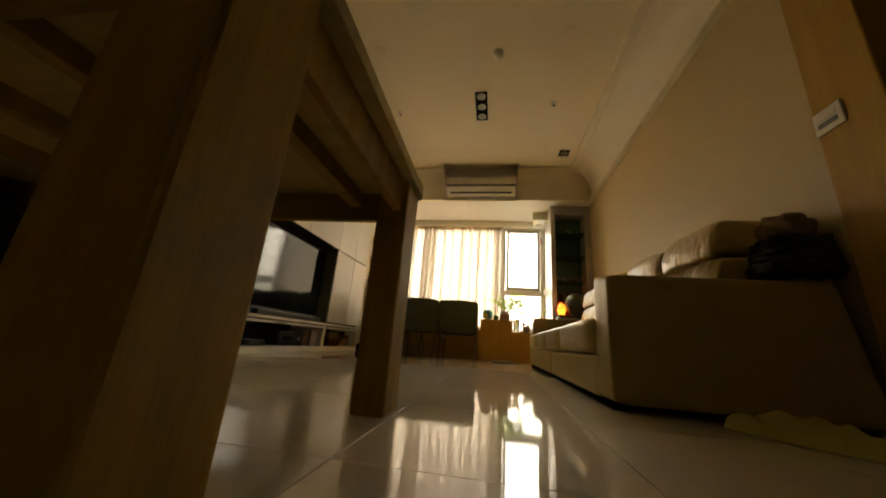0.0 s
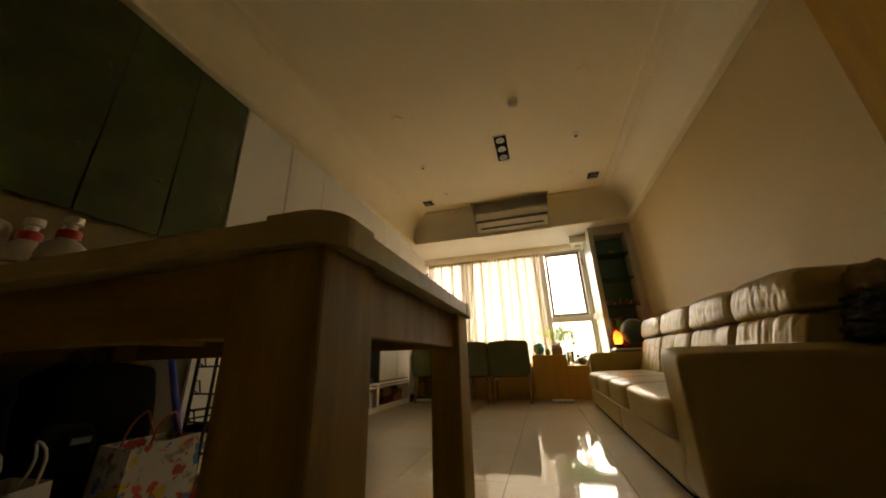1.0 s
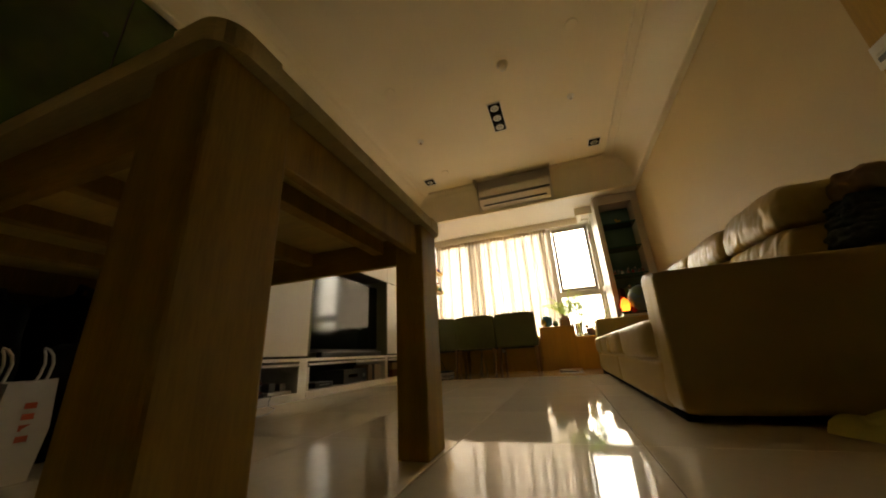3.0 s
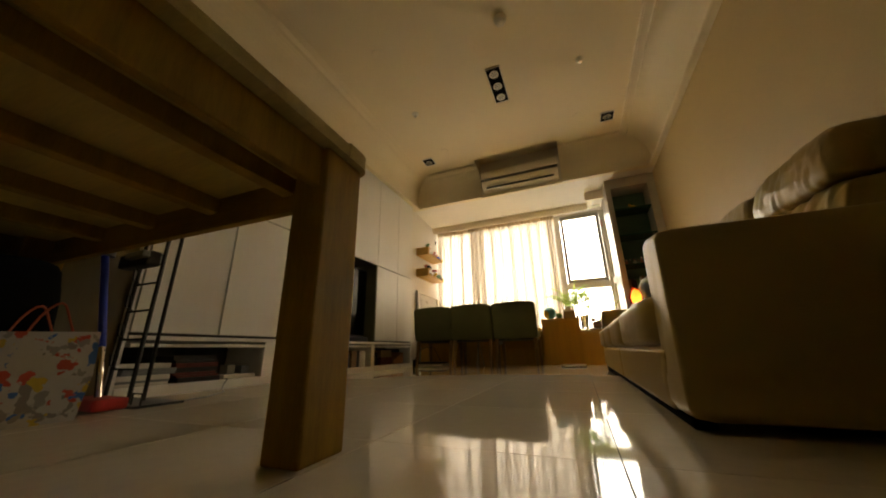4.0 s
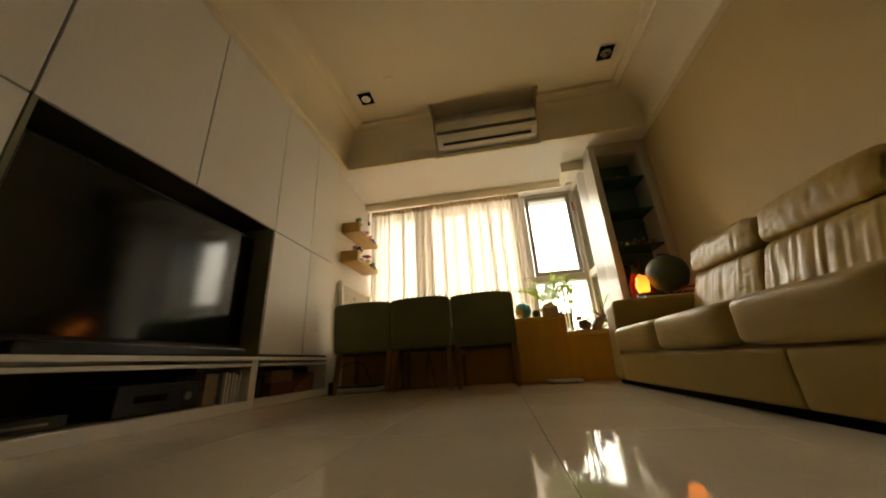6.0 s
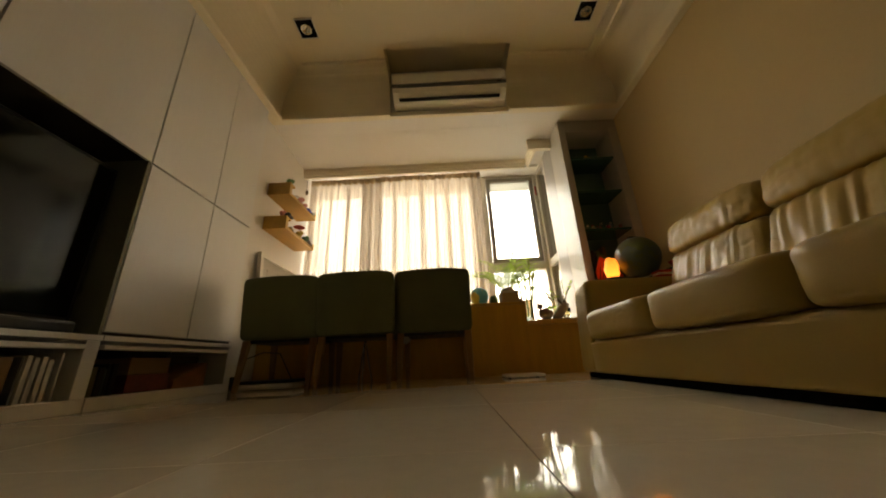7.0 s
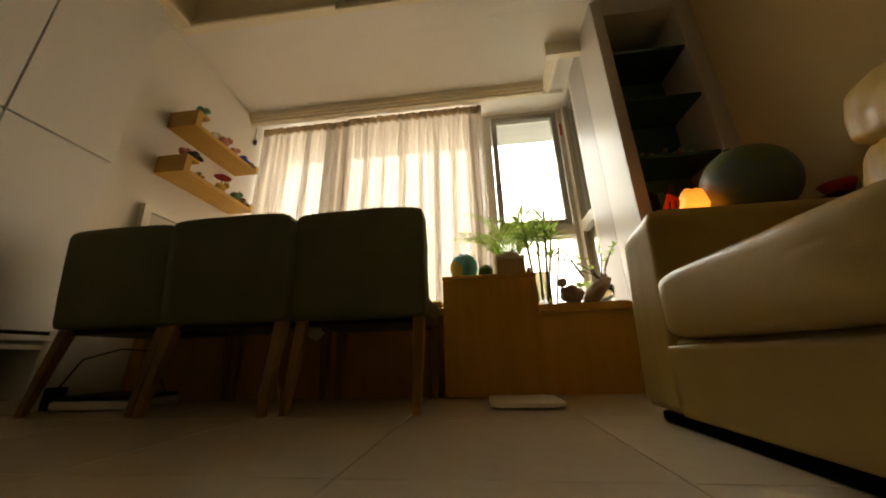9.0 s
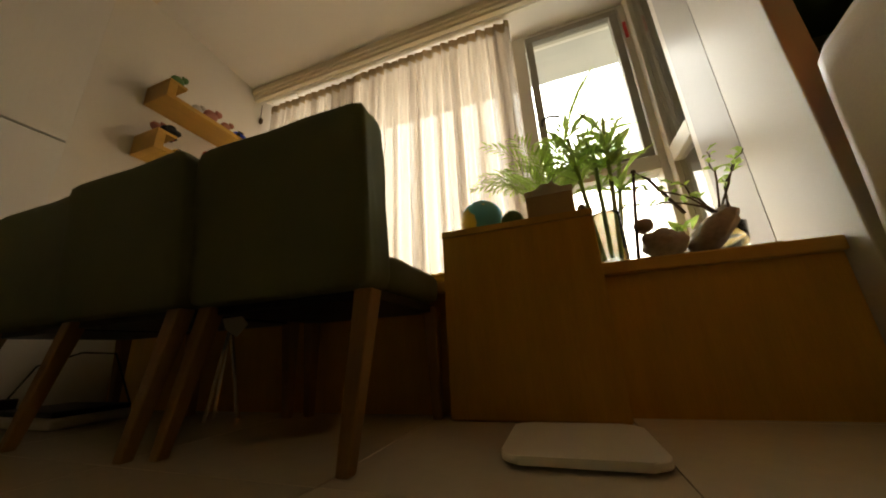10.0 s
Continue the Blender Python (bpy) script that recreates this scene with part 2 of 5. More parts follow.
def box(x0, x1, y0, y1, z0, z1, bevel=0.0, seg=2, bm=None):
    bm = bm or bmesh.new()
    tmp = bmesh.new()
    bmesh.ops.create_cube(tmp, size=1)
    for v in tmp.verts:
        v.co = Vector((x0 + (v.co.x + 0.5) * (x1 - x0), y0 + (v.co.y + 0.5) * (y1 - y0), z0 + (v.co.z + 0.5) * (z1 - z0)))
    if bevel:
        bmesh.ops.bevel(tmp, geom=tmp.edges[:], offset=bevel, segments=seg, profile=0.5, affect='EDGES')
    return merge(bm, tmp)


def merge(bm, tmp):
    index = {}
    for v in tmp.verts:
        index[v] = bm.verts.new(v.co)
    for f in tmp.faces:
        bm.faces.new([index[v] for v in f.verts])
    tmp.free()
    return bm


def prism(profile, axis, a, b, bm=None):
    """A closed profile, pairs in the plane across the axis, drawn out from a to b."""
    bm = bm or bmesh.new()

    def at(p, d):
        u, v = p
        return (d, u, v) if axis == "x" else (u, d, v) if axis == "y" else (u, v, d)
    lo = [bm.verts.new(at(p, a)) for p in profile]
    hi = [bm.verts.new(at(p, b)) for p in profile]
    n = len(profile)
    for i in range(n):
        bm.faces.new((lo[i], lo[(i + 1) % n], hi[(i + 1) % n], hi[i]))
    bm.faces.new(lo)
    bm.faces.new(hi)
    return bm


def lathe(profile, cx, cy, n=24, bm=None):
    """Pairs (radius, z), turned about an upright axis."""
    bm = bm or bmesh.new()
    rings = []
    for r, z in profile:
        if r < 1e-5:
            rings.append([bm.verts.new((cx, cy, z))])
        else:
            rings.append([bm.verts.new((cx + r * math.cos(2 * math.pi * i / n), cy + r * math.sin(2 * math.pi * i / n), z)) for i in range(n)])
    for p, q in zip(rings, rings[1:]):
        for i in range(n):
            j = (i + 1) % n
            if len(p) == 1 and len(q) == 1:
                continue
            if len(p) == 1:
                bm.faces.new((p[0], q[j], q[i]))
            elif len(q) == 1:
                bm.faces.new((p[i], p[j], q[0]))
            else:
                bm.faces.new((p[i], p[j], q[j], q[i]))
    return bm


def tube(points, radius, n=8, bm=None, taper=1.0):
    """A round rod along points."""
    bm = bm or bmesh.new()
    pts = [Vector(p) for p in points]
    rings = []
    for i, p in enumerate(pts):
        d = (pts[min(i + 1, len(pts) - 1)] - pts[max(i - 1, 0)]).normalized()
        u = d.orthogonal().normalized() if not rings else (u - u.dot(d) * d).normalized()
        w = d.cross(u)
        r = radius * (1 + (taper - 1) * i / max(1, len(pts) - 1))
        rings.append([bm.verts.new(p + r * (math.cos(2 * math.pi * k / n) * u + math.sin(2 * math.pi * k / n) * w)) for k in range(n)])
    for p, q in zip(rings, rings[1:]):
        for k in range(n):
            bm.faces.new((p[k], p[(k + 1) % n], q[(k + 1) % n], q[k]))
    bm.faces.new(rings[0])
    bm.faces.new(rings[-1])
    return bm


def ball(cx, cy, cz, rx, ry=None, rz=None, n=3, rough=0.0, freq=3.0, bm=None):
    tmp = bmesh.new()
    bmesh.ops.create_icosphere(tmp, subdivisions=n, radius=1)
    ry, rz = ry or rx, rz or rx
    for v in tmp.verts:
        k = 1 + rough * noise.noise(v.co * freq + Vector((cx * 7, cy * 5, cz)))
        v.co = Vector((cx + v.co.x * rx * k, cy + v.co.y * ry * k, cz + v.co.z * rz * k))
    return merge(bm or bmesh.new(), tmp)


def pillow(x0, x1, y0, y1, z0, z1, power=5.0, puff=0.0, n=14, wrinkle=0.0, wfreq=(6, 30, 6), shear=None, seed=0.0):
    """A soft block: a cube's grid drawn to a rounded box, with folds."""
    tmp = bmesh.new()
    bmesh.ops.create_cube(tmp, size=2)
    bmesh.ops.subdivide_edges(tmp, edges=tmp.edges[:], cuts=n, use_grid_fill=True)
    for v in tmp.verts:
        p = v.co
        m = max(abs(p.x), abs(p.y), abs(p.z))
        q = (abs(p.x) ** power + abs(p.y) ** power + abs(p.z) ** power) ** (1 / power)
        p = p * (m / q)
        k = 1 + puff * (1 - p.y * p.y) * (1 - p.z * p.z)
        nn = noise.noise(Vector((p.x * wfreq[0] + seed, p.y * wfreq[1] + seed, p.z * wfreq[2])) * 0.5)
        n2 = noise.noise(Vector((p.x * 2 + seed, p.y * 3, p.z * 2 + seed)))
        d = p.normalized() * (wrinkle * nn + wrinkle * 0.8 * n2)
        co = Vector(((x0 + x1) / 2 + p.x * k * (x1 - x0) / 2, (y0 + y1) / 2 + p.y * (y1 - y0) / 2, (z0 + z1) / 2 + p.z * (z1 - z0) / 2)) + d
        if shear:
            co.x += shear * (co.z - z0)
        v.co = co
    return tmp


# ---- structure ----
XL, XR, YB, YW, HC = -2.36, 1.57, -2.0, 6.68, 2.96
BAY = 2.498          # underside of the beam and ceiling of the window bay
YBEAM = 5.53

floor = structure("floor", box(XL - 0.2, XR + 0.9, YB - 0.2, YW + 0.15, -0.12, -0.003), M_GROUT, "dark grout bed under the polished floor tiles", "floor")

structure("wall_left", box(XL - 0.15, XL, YB, 5.343, 0, 3.3), M_WALL, "cream painted wall behind the built-in cabinets", "wall")
structure("wall_bay_left", box(-2.36, -1.995, 5.343, YW + 0.15, 0, 3.3), M_BAY, "white painted wall beside the window seat", "wall")
structure("wall_right", box(XR, XR + 0.15, 2.11, YW + 0.15, 0, 3.3), M_WALL, "plain cream painted wall behind the sofa", "wall")
structure("wall_right_near", box(XR + 0.10, XR + 0.25, YB, 2.11, 0, 3.3), M_PANEL, "dark brown wooden door leaf, closed", "wall")
structure("wall_back", box(XL - 0.15, XR + 0.25, YB - 0.15, YB, 0, 3.3), M_WALL, "plain cream painted wall at the far end", "wall")
# window wall round the opening
bm = box(-1.995, XR + 0.15, YW, YW + 0.15, 0, 0.46)
box(-1.995, XR + 0.15, YW, YW + 0.15, 2.46, 3.3, bm=bm)
box(1.02, XR + 0.15, YW, YW + 0.15, 0.46, 2.46, bm=bm)
structure("wall_window", bm, M_BAY, "white painted wall round the wide window", "wall")

# ceiling with a recess for the air conditioner
NX0, NX1, NY0 = -0.79, 0.415, 5.12
bm = box(XL - 0.15, NX0, YB - 0.15, YBEAM, HC, HC + 0.12)
box(NX1, XR + 0.25, YB - 0.15, YBEAM, HC, HC + 0.12, bm=bm)
box(NX0, NX1, YB - 0.15, NY0, HC, HC + 0.12, bm=bm)
box(NX0 - 0.05, NX1 + 0.05, NY0 - 0.05, YBEAM + 0.05, 3.12, 3.2, bm=bm)
box(NX0, NX1, NY0 - 0.04, NY0, HC + 0.12, 3.12, bm=bm)
box(NX0 - 0.04, NX0, NY0 - 0.04, YBEAM, HC + 0.12, 3.12, bm=bm)
box(NX1, NX1 + 0.04, NY0 - 0.04, YBEAM, HC + 0.12, 3.12, bm=bm)
structure("ceiling", bm, M_CEIL, "cream painted ceiling with a recess over the air conditioner", "ceiling")

# beam before the window bay, and the bay's lower ceiling
structure("beam", box(-2.2, XR, YBEAM, 5.70, BAY, 3.3), M_BAY, "cream painted beam before the window bay", "beam")
structure("ceiling_bay", prism([(5.70, BAY), (6.34, BAY - 0.05), (YW + 0.15, BAY - 0.05), (YW + 0.15, 3.3), (5.70, 3.3)], "x", -2.2, XR + 0.15), M_BAY, "white painted lower ceiling of the window bay", "ceiling")


def cove(depth, lines=False, n=10):
    """Profile of the coved cornice: out from the wall, up from its foot; closed behind."""
    z0, z1 = 2.60, HC
    prof = [(0.0, BAY), (0.060, BAY), (0.070, BAY + 0.008), (0.070, BAY + 0.036), (0.046, BAY + 0.040), (0.046, BAY + 0.060), (0.022, BAY + 0.066), (0.022, z0 - 0.006), (0.008, z0)]
    for i in range(n + 1):
        a = math.pi / 2 * i / n
        prof.append((0.012 + (depth - 0.07) * (1 - math.cos(a)), z0 + (z1 - 0.035 - z0) * math.sin(a)))
    d = depth - 0.055
    if lines:
        prof += [(d, z1 - 0.035), (d + 0.004, z1 - 0.042), (d + 0.020, z1 - 0.042), (d + 0.026, z1 - 0.022), (d + 0.085, z1 - 0.018), (d + 0.090, z1 - 0.028), (d + 0.106, z1 - 0.028), (d + 0.112, z1)]
    else:
        prof += [(d + 0.03, z1 - 0.012), (d + 0.08, z1 - 0.003), (d + 0.09, z1)]
    return prof + [(0.0, z1)]


P = [(YBEAM - u, z - 0.002) for u, z in cove(0.26)]
for a, b in ((-1.94, NX0), (NX1, XR)):
    structure("cornice_beam", prism(P, "x", a, b), M_TRIM, "coved plaster cornice with stepped mouldings", "cornice")
for y, xa, xb in ((5.235, -1.60, 1.23), (5.345, -1.70, 1.28)):
    for a, b in ((xa, NX0), (NX1, xb)):
        structure("cornice_line", prism([(y - 0.014, HC), (y - 0.014, HC - 0.028), (y - 0.008, HC - 0.034), (y + 0.008, HC - 0.034), (y + 0.014, HC - 0.028), (y + 0.014, HC)], "x", a, b), M_TRIM,
                  "slim raised plaster moulding across the ceiling", "moulding")
structure("cornice_right", prism([(XR - u, z) for u, z in cove(0.32, True)], "y", YB, YBEAM), M_TRIM, "coved plaster cornice along the wall", "cornice")
structure("cornice_left", prism([(-1.94 + u, z) for u, z in cove(0.28)], "y", YB, YBEAM), M_CEIL, "coved plaster cornice over the cabinets", "cornice")
structure("cornice_niche", prism([(YBEAM, BAY), (YBEAM - 0.035, BAY), (YBEAM - 0.042, BAY + 0.012), (YBEAM - 0.042, BAY + 0.05), (YBEAM, BAY + 0.062)], "x", NX0, NX1), M_TRIM,
          "narrow moulding under the air conditioner", "cornice")
structure("cabinet_fill", box(-1.994, -1.935, 5.345, YBEAM, 2.4985, 3.0, bm=box(XL, -1.935, YB, 5.345, 2.505, 3.0)), M_TRIM, "cream boxed-in strip above the cabinets", "trim")

# wooden casing by the doorway
structure("door_casing", box(1.545, XR + 0.10, 1.84, 2.11, 0, HC - 0.01, 0.006), M_WOODPOST, "golden brown wooden door casing", "door casing")
sw = thing("light_switch", 1.545, 2.04, 1.29, "white plastic light switch plate on the wooden casing", "switch")
part("plate", box(1.533, 1.545, 1.980, 2.104, 1.236, 1.346, 0.004), M_WHITE, sw)
part("rocker", box(1.528, 1.534, 2.000, 2.084, 1.262, 1.284, 0.002), M_GREYP, sw)
part("rocker", box(1.528, 1.534, 2.000, 2.084, 1.297, 1.319, 0.002), M_WHITE, sw)

# outside
M_SKY = mat("bright_hazy_sky", (0.0, 0.0, 0.0), 1.0, var=0.0, bump=0.0, spec=0.0, emit=1.0, emit_color=(1, 1, 1))
kn, kl = M_SKY.node_tree.nodes, M_SKY.node_tree.links
kc, kv, ks = kn.new("ShaderNodeTexCoord"), kn.new("ShaderNodeVectorMath"), kn.new("ShaderNodeSeparateXYZ")
kv.operation = 'NORMALIZE'
kl.new(kc.outputs["Object"], kv.inputs[0])
kl.new(kv.outputs[0], ks.inputs[0])
ke, kr = kn.new("ShaderNodeMapRange"), kn.new("ShaderNodeValToRGB")
ke.inputs["To Min"].default_value, ke.inputs["To Max"].default_value = 1.2, 7.2
kl.new(ks.outputs["Z"], ke.inputs["Value"])
kl.new(ke.outputs[0], kn["Principled BSDF"].inputs["Emission Strength"])
kr.color_ramp.elements[0].color, kr.color_ramp.elements[1].color = (1.0, 0.99, 0.96, 1), (0.80, 0.91, 1.0, 1)
kr.color_ramp.elements[0].position, kr.color_ramp.elements[1].position = 0.08, 0.5
kl.new(ks.outputs["Z"], kr.inputs[0])
kl.new(kr.outputs[0], kn["Principled BSDF"].inputs["Emission Color"])
bm = bmesh.new()
rows = []
for i in range(37):
    a = radians(-2 + 184 * i / 36)
    rows.append([bm.verts.new((320 * math.cos(a) * math.cos(e), 320 * math.sin(a) * math.cos(e), 320 * math.sin(e))) for e in (radians(-5 + 85 * k / 14) for k in range(15))])
for p, q in zip(rows, rows[1:]):
    for k in range(14):
        bm.faces.new((p[k], p[k + 1], q[k + 1], q[k]))
structure("backdrop_sky", bm, M_SKY, "bright hazy sky beyond the window, whiter near the horizon", "sky", True)
structure("balcony_overhang", box(-3.5, 3.0, YW + 0.25, 7.4, 2.62, 2.85), M_OVER, "pale concrete underside of the balcony above", "overhang")
bm = bmesh.new()
bmesh.ops.create_grid(bm, x_segments=40, y_segments=40, size=400)
for v in bm.verts:
    v.co.z = -22
structure("ground", bm, M_GROUND, "hazy ground far below the window", "ground")
bm = bmesh.new()
rows = []
for i in range(60):
    x = -140 + 280 * i / 59
    top = 9 + 7 * noise.noise(Vector((x * 0.02, 3, 0))) + 3 * noise.noise(Vector((x * 0.07, 9, 0)))
    rows.append([bm.verts.new((x, 150 + 25 * k, -22 + (top + 22) * math.sin(math.pi / 2 * k / 5))) for k in range(6)])
for p, q in zip(rows, rows[1:]):
    for k in range(5):
        bm.faces.new((p[k], p[k + 1], q[k + 1], q[k]))
structure("backdrop_hill", bm, M_HILL, "hazy distant hill beyond the window", "hill", True)


# ---- window ----
def frame_rect(x0, x1, z0, z1, w, y0, y1, bm=None):
    bm = box(x0, x1, y0, y1, z1 - w, z1, 0.004, 1, bm)
    box(x0, x1, y0, y1, z0, z0 + w, 0.004, 1, bm)
    box(x0, x0 + w, y0, y1, z0 + w, z1 - w, 0.004, 1, bm)
    return box(x1 - w, x1, y0, y1, z0 + w, z1 - w, 0.004, 1, bm)


win = tagged(thing("window_1", -0.5, YW, 0.46, "wide aluminium window with one bare casement", "window"), kind="structure")
part("window_frame", frame_rect(-1.99, 1.02, 0.46, 2.47, 0.055, 6.66, 6.78), M_ALU, win)
part("mullion", box(-1.28, -1.16, 6.66, 6.77, 0.515, 2.415, 0.005), M_ALU, win)
part("mullion", box(0.19, 0.285, 6.64, 6.78, 0.515, 2.415, 0.005), M_ALU, win)
part("mullion", box(0.92, 0.965, 6.64, 6.77, 0.515, 2.415, 0.005), M_ALU, win)
part("transom", box(0.285, 0.92, 6.64, 6.77, 1.14, 1.235, 0.006), M_ALU, win)
part("transom", box(-1.93, -1.28, 6.66, 6.77, 0.86, 0.92, 0.006), M_ALU, win)
sash = part("casement_sash", frame_rect(0.295, 0.912, 1.24, 2.41, 0.05, 6.645, 6.70), M_ALUD, win, "dark inner frame of the casement")
part("pane", box(0.345, 0.862, 6.672, 6.678, 1.29, 2.36), M_GLASS, sash).visible_shadow = False
part("handle", tube([(0.318, 6.64, 1.62), (0.318, 6.60, 1.63), (0.37, 6.59, 1.64), (0.43, 6.60, 1.63)], 0.008), M_BLACK, sash, "dark casement handle")
for a, b, c, d in ((0.285, 0.92, 0.515, 1.14), (-1.16, 0.19, 0.515, 2.415), (-1.93, -1.28, 0.92, 2.415), (-1.93, -1.28, 0.515, 0.86)):
    part("pane", box(a, b, 6.71, 6.716, c, d), M_GLASS, win).visible_shadow = False
part("tag", box(0.925, 0.945, 6.63, 6.64, 2.13, 2.26, 0.002), M_RED, win, "small red sticker on the frame")

# side of the bay: glazed strip, then white panels up to the bookcase
win2 = tagged(thing("window_2", 0.985, 6.4, 0.46, "narrow side window beside the casement", "window"), kind="structure")
bm = box(0.96, 1.02, 6.27, 6.32, 0.46, 2.46, 0.004, 1)
box(0.96, 1.02, 6.58, 6.66, 0.46, 2.46, 0.004, 1, bm)
box(0.96, 1.02, 6.32, 6.58, 1.14, 1.235, 0.004, 1, bm)
box(0.96, 1.02, 6.32, 6.58, 0.46, 0.52, 0.004, 1, bm)
box(0.96, 1.02, 6.32, 6.58, 2.40, 2.46, 0.004, 1, bm)
part("window_frame", bm, M_ALU, win2)
part("pane", box(0.99, 0.996, 6.32, 6.58, 1.235, 2.40), M_GLASS, win2).visible_shadow = False
part("pane", box(0.99, 0.996, 6.32, 6.58, 0.52, 1.14), M_GLASS, win2).visible_shadow = False
# white panel, painted darker than the bay walls in place of shade
structure("wall_bay_right", box(0.958, 1.0, 6.005, 6.27, 0, BAY), M_BAYPANEL, "white panelled side of the window bay, shade put into its colour", "wall")
structure("wall_bay_top", box(0.958, 1.1, 6.27, 6.66, 2.46, BAY), M_BAY, "white strip over the side window", "wall")
structure("wall_bay_low", box(0.958, 1.1, 6.27, 6.66, 0, 0.46), M_BAY, "white strip under the side window", "wall")

# pelmet moulding along the window and round the corner
pel = [(0.0, 0.0), (0.0, -0.05), (0.012, -0.055), (0.012, -0.075), (0.03, -0.08), (0.03, -0.10), (0.06, -0.105), (0.06, -0.0)]
structure("pelmet", prism([(6.28 + u, BAY - 0.04 + v) for u, v in pel], "x", -1.995, 0.74), M_TRIM, "stepped plaster pelmet above the curtain", "pelmet")
structure("pelmet_return", prism([(0.74 + u, BAY - 0.025 + v) for u, v in pel], "y", 5.99, 6.34), M_TRIM, "short return of the stepped pelmet", "pelmet")
structure("pelmet_end", box(0.70, 0.956, 5.94, 5.99, BAY - 0.145, BAY - 0.02), M_TRIM, "plain end block of the pelmet", "pelmet")
solo("curtain_rail", box(-1.98, 0.93, 6.40, 6.43, BAY - 0.085, BAY - 0.052), M_WHITE, "slim white curtain rail under the bay ceiling", "rail")


def curtain(x0, x1, y, z0, z1, folds, amp, seed):
    bm = bmesh.new()
    nx, nz = max(24, int(200 * (x1 - x0))), 26
    grid = []
    for i in range(nx + 1):
        u = i / nx
        w = u + 0.020 * noise.noise(Vector((u * 9, seed, 0)))
        col = []
        for k in range(nz + 1):
            v = k / nz
            s = math.sin(2 * math.pi * folds * w + 1.1 * noise.noise(Vector((u * 6, v * 1.2, seed))))
            a = amp * (0.55 + 0.45 * (1 - v) + 0.5 * noise.noise(Vector((u * 14, v * 0.8, seed + 4))))
            dy = a * (abs(s) ** 0.8 * (1 if s > 0 else -1)) + 0.006 * noise.noise(Vector((u * 90, v * 4, seed)))
            pinch = 0.012 * math.sin(2 * math.pi * folds * u) * max(0, v - 0.93) / 0.07
            col.append(bm.verts.new((x0 + (x1 - x0) * u + pinch, y + dy, z0 + (z1 - z0) * v + (0.012 * s if v > 0.97 else 0))))
        grid.append(col)
    for p, q in zip(grid, grid[1:]):
        for k in range(nz):
            bm.faces.new((p[k], p[k + 1], q[k + 1], q[k]))
    return bm


ct = thing("curtain", -0.9, 6.47, 0.47, "sheer cream linen curtain drawn over the window", "curtain")
part("cloth", curtain(-1.97, -1.05, 6.47, 0.47, 2.405, 13, 0.032, 1.0), M_CURTAIN, ct, "", True)
part("cloth", curtain(-1.10, 0.20, 6.45, 0.47, 2.405, 19, 0.032, 5.0), M_CURTAIN, ct, "", True)
for x0, x1, s, f, y in ((-1.97, -1.05, 1.0, 13, 6.465), (-1.10, 0.20, 5.0, 19, 6.445)):
    hem = curtain(x0, x1, y, 0.47, 2.405, f, 0.032, s)
    bmesh.ops.delete(hem, geom=[v for v in hem.verts if v.co.z < 2.30], context='VERTS')
    part("heading_tape", hem, M_HEADING, ct, "doubled cloth heading", True)
for i, (x0, w, f) in enumerate(((-1.95, 0.05, 0.8), (-1.74, 0.04, 0.7), (-1.52, 0.05, 0.8), (-1.33, 0.16, 2.4), (-0.93, 0.06, 0.9), (-0.76, 0.04, 0.7), (-0.58, 0.06, 0.8), (-0.40, 0.04, 0.7), (-0.27, 0.06, 0.9), (-0.10, 0.05, 0.8), (0.05, 0.11, 1.4))):
    part("gathered_fold", curtain(x0, x0 + w, 6.535 if i % 2 else 6.525, 0.47, 2.40, f, 0.022, 20 + i), M_CURTAIN, ct, "cloth doubled behind the front layer", True)
for i in range(16):
    x = -1.93 + i * 0.14
    part("hook", tube([(x, 6.45, 2.39), (x, 6.43, 2.41), (x, 6.415, 2.425), (x, 6.415, 2.435)], 0.004, 6), M_WHITE, ct)
bd = thing("curtain_tieback", -1.98, 6.38, 2.15, "small dark beaded tassel on the wall", "tassel")
part("cord", tube([(-1.985, 6.38, 2.36), (-1.982, 6.38, 2.22)], 0.003, 6), M_TWIG, bd)
part("bead", ball(-1.975, 6.38, 2.19, 0.016, 0.016, 0.035, 2), M_TWIG, bd)

# ---- window seat ----
seat = thing("window_seat", -0.5, 6.1, 0, "honey oak window seat with a flat board on top", "window seat")
part("front_panel", box(-1.99, 0.955, 5.765, 5.785, 0.0, 0.40), M_OAK, seat)
part("seat_board", box(-1.99, 0.955, 5.74, 6.66, 0.40, 0.44, 0.006), M_OAKSILL, seat)
part("body", box(-1.98, 0.95, 5.785, 6.65, 0.0, 0.398), M_OAK, seat)
cube_box = thing("wooden_cabinet", 0.13, 5.9, 0, "honey oak box standing against the window seat", "cabinet")
part("body", box(-0.107, 0.372, 5.685, 6.16, 0.0, 0.575), M_OAK, cube_box)
part("top_board", box(-0.112, 0.377, 5.665, 6.165, 0.575, 0.598, 0.003), M_OAKSILL, cube_box)
part("front_board", box(-0.110, 0.374, 5.668, 5.684, 0.006, 0.573, 0.002), M_OAK, cube_box)

# ---- bookcase ----
bc = thing("bookcase", 1.26, 5.85, 0, "tall white open bookcase with dark glass shelves", "bookcase")
# white case panels, with shade mixed into their lacquer colour
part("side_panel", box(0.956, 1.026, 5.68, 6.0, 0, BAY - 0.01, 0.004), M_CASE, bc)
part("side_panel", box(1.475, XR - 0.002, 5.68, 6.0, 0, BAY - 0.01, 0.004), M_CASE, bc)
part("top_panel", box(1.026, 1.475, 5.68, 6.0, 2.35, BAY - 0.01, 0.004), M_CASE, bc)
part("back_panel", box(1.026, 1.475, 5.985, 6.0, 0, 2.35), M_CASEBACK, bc)
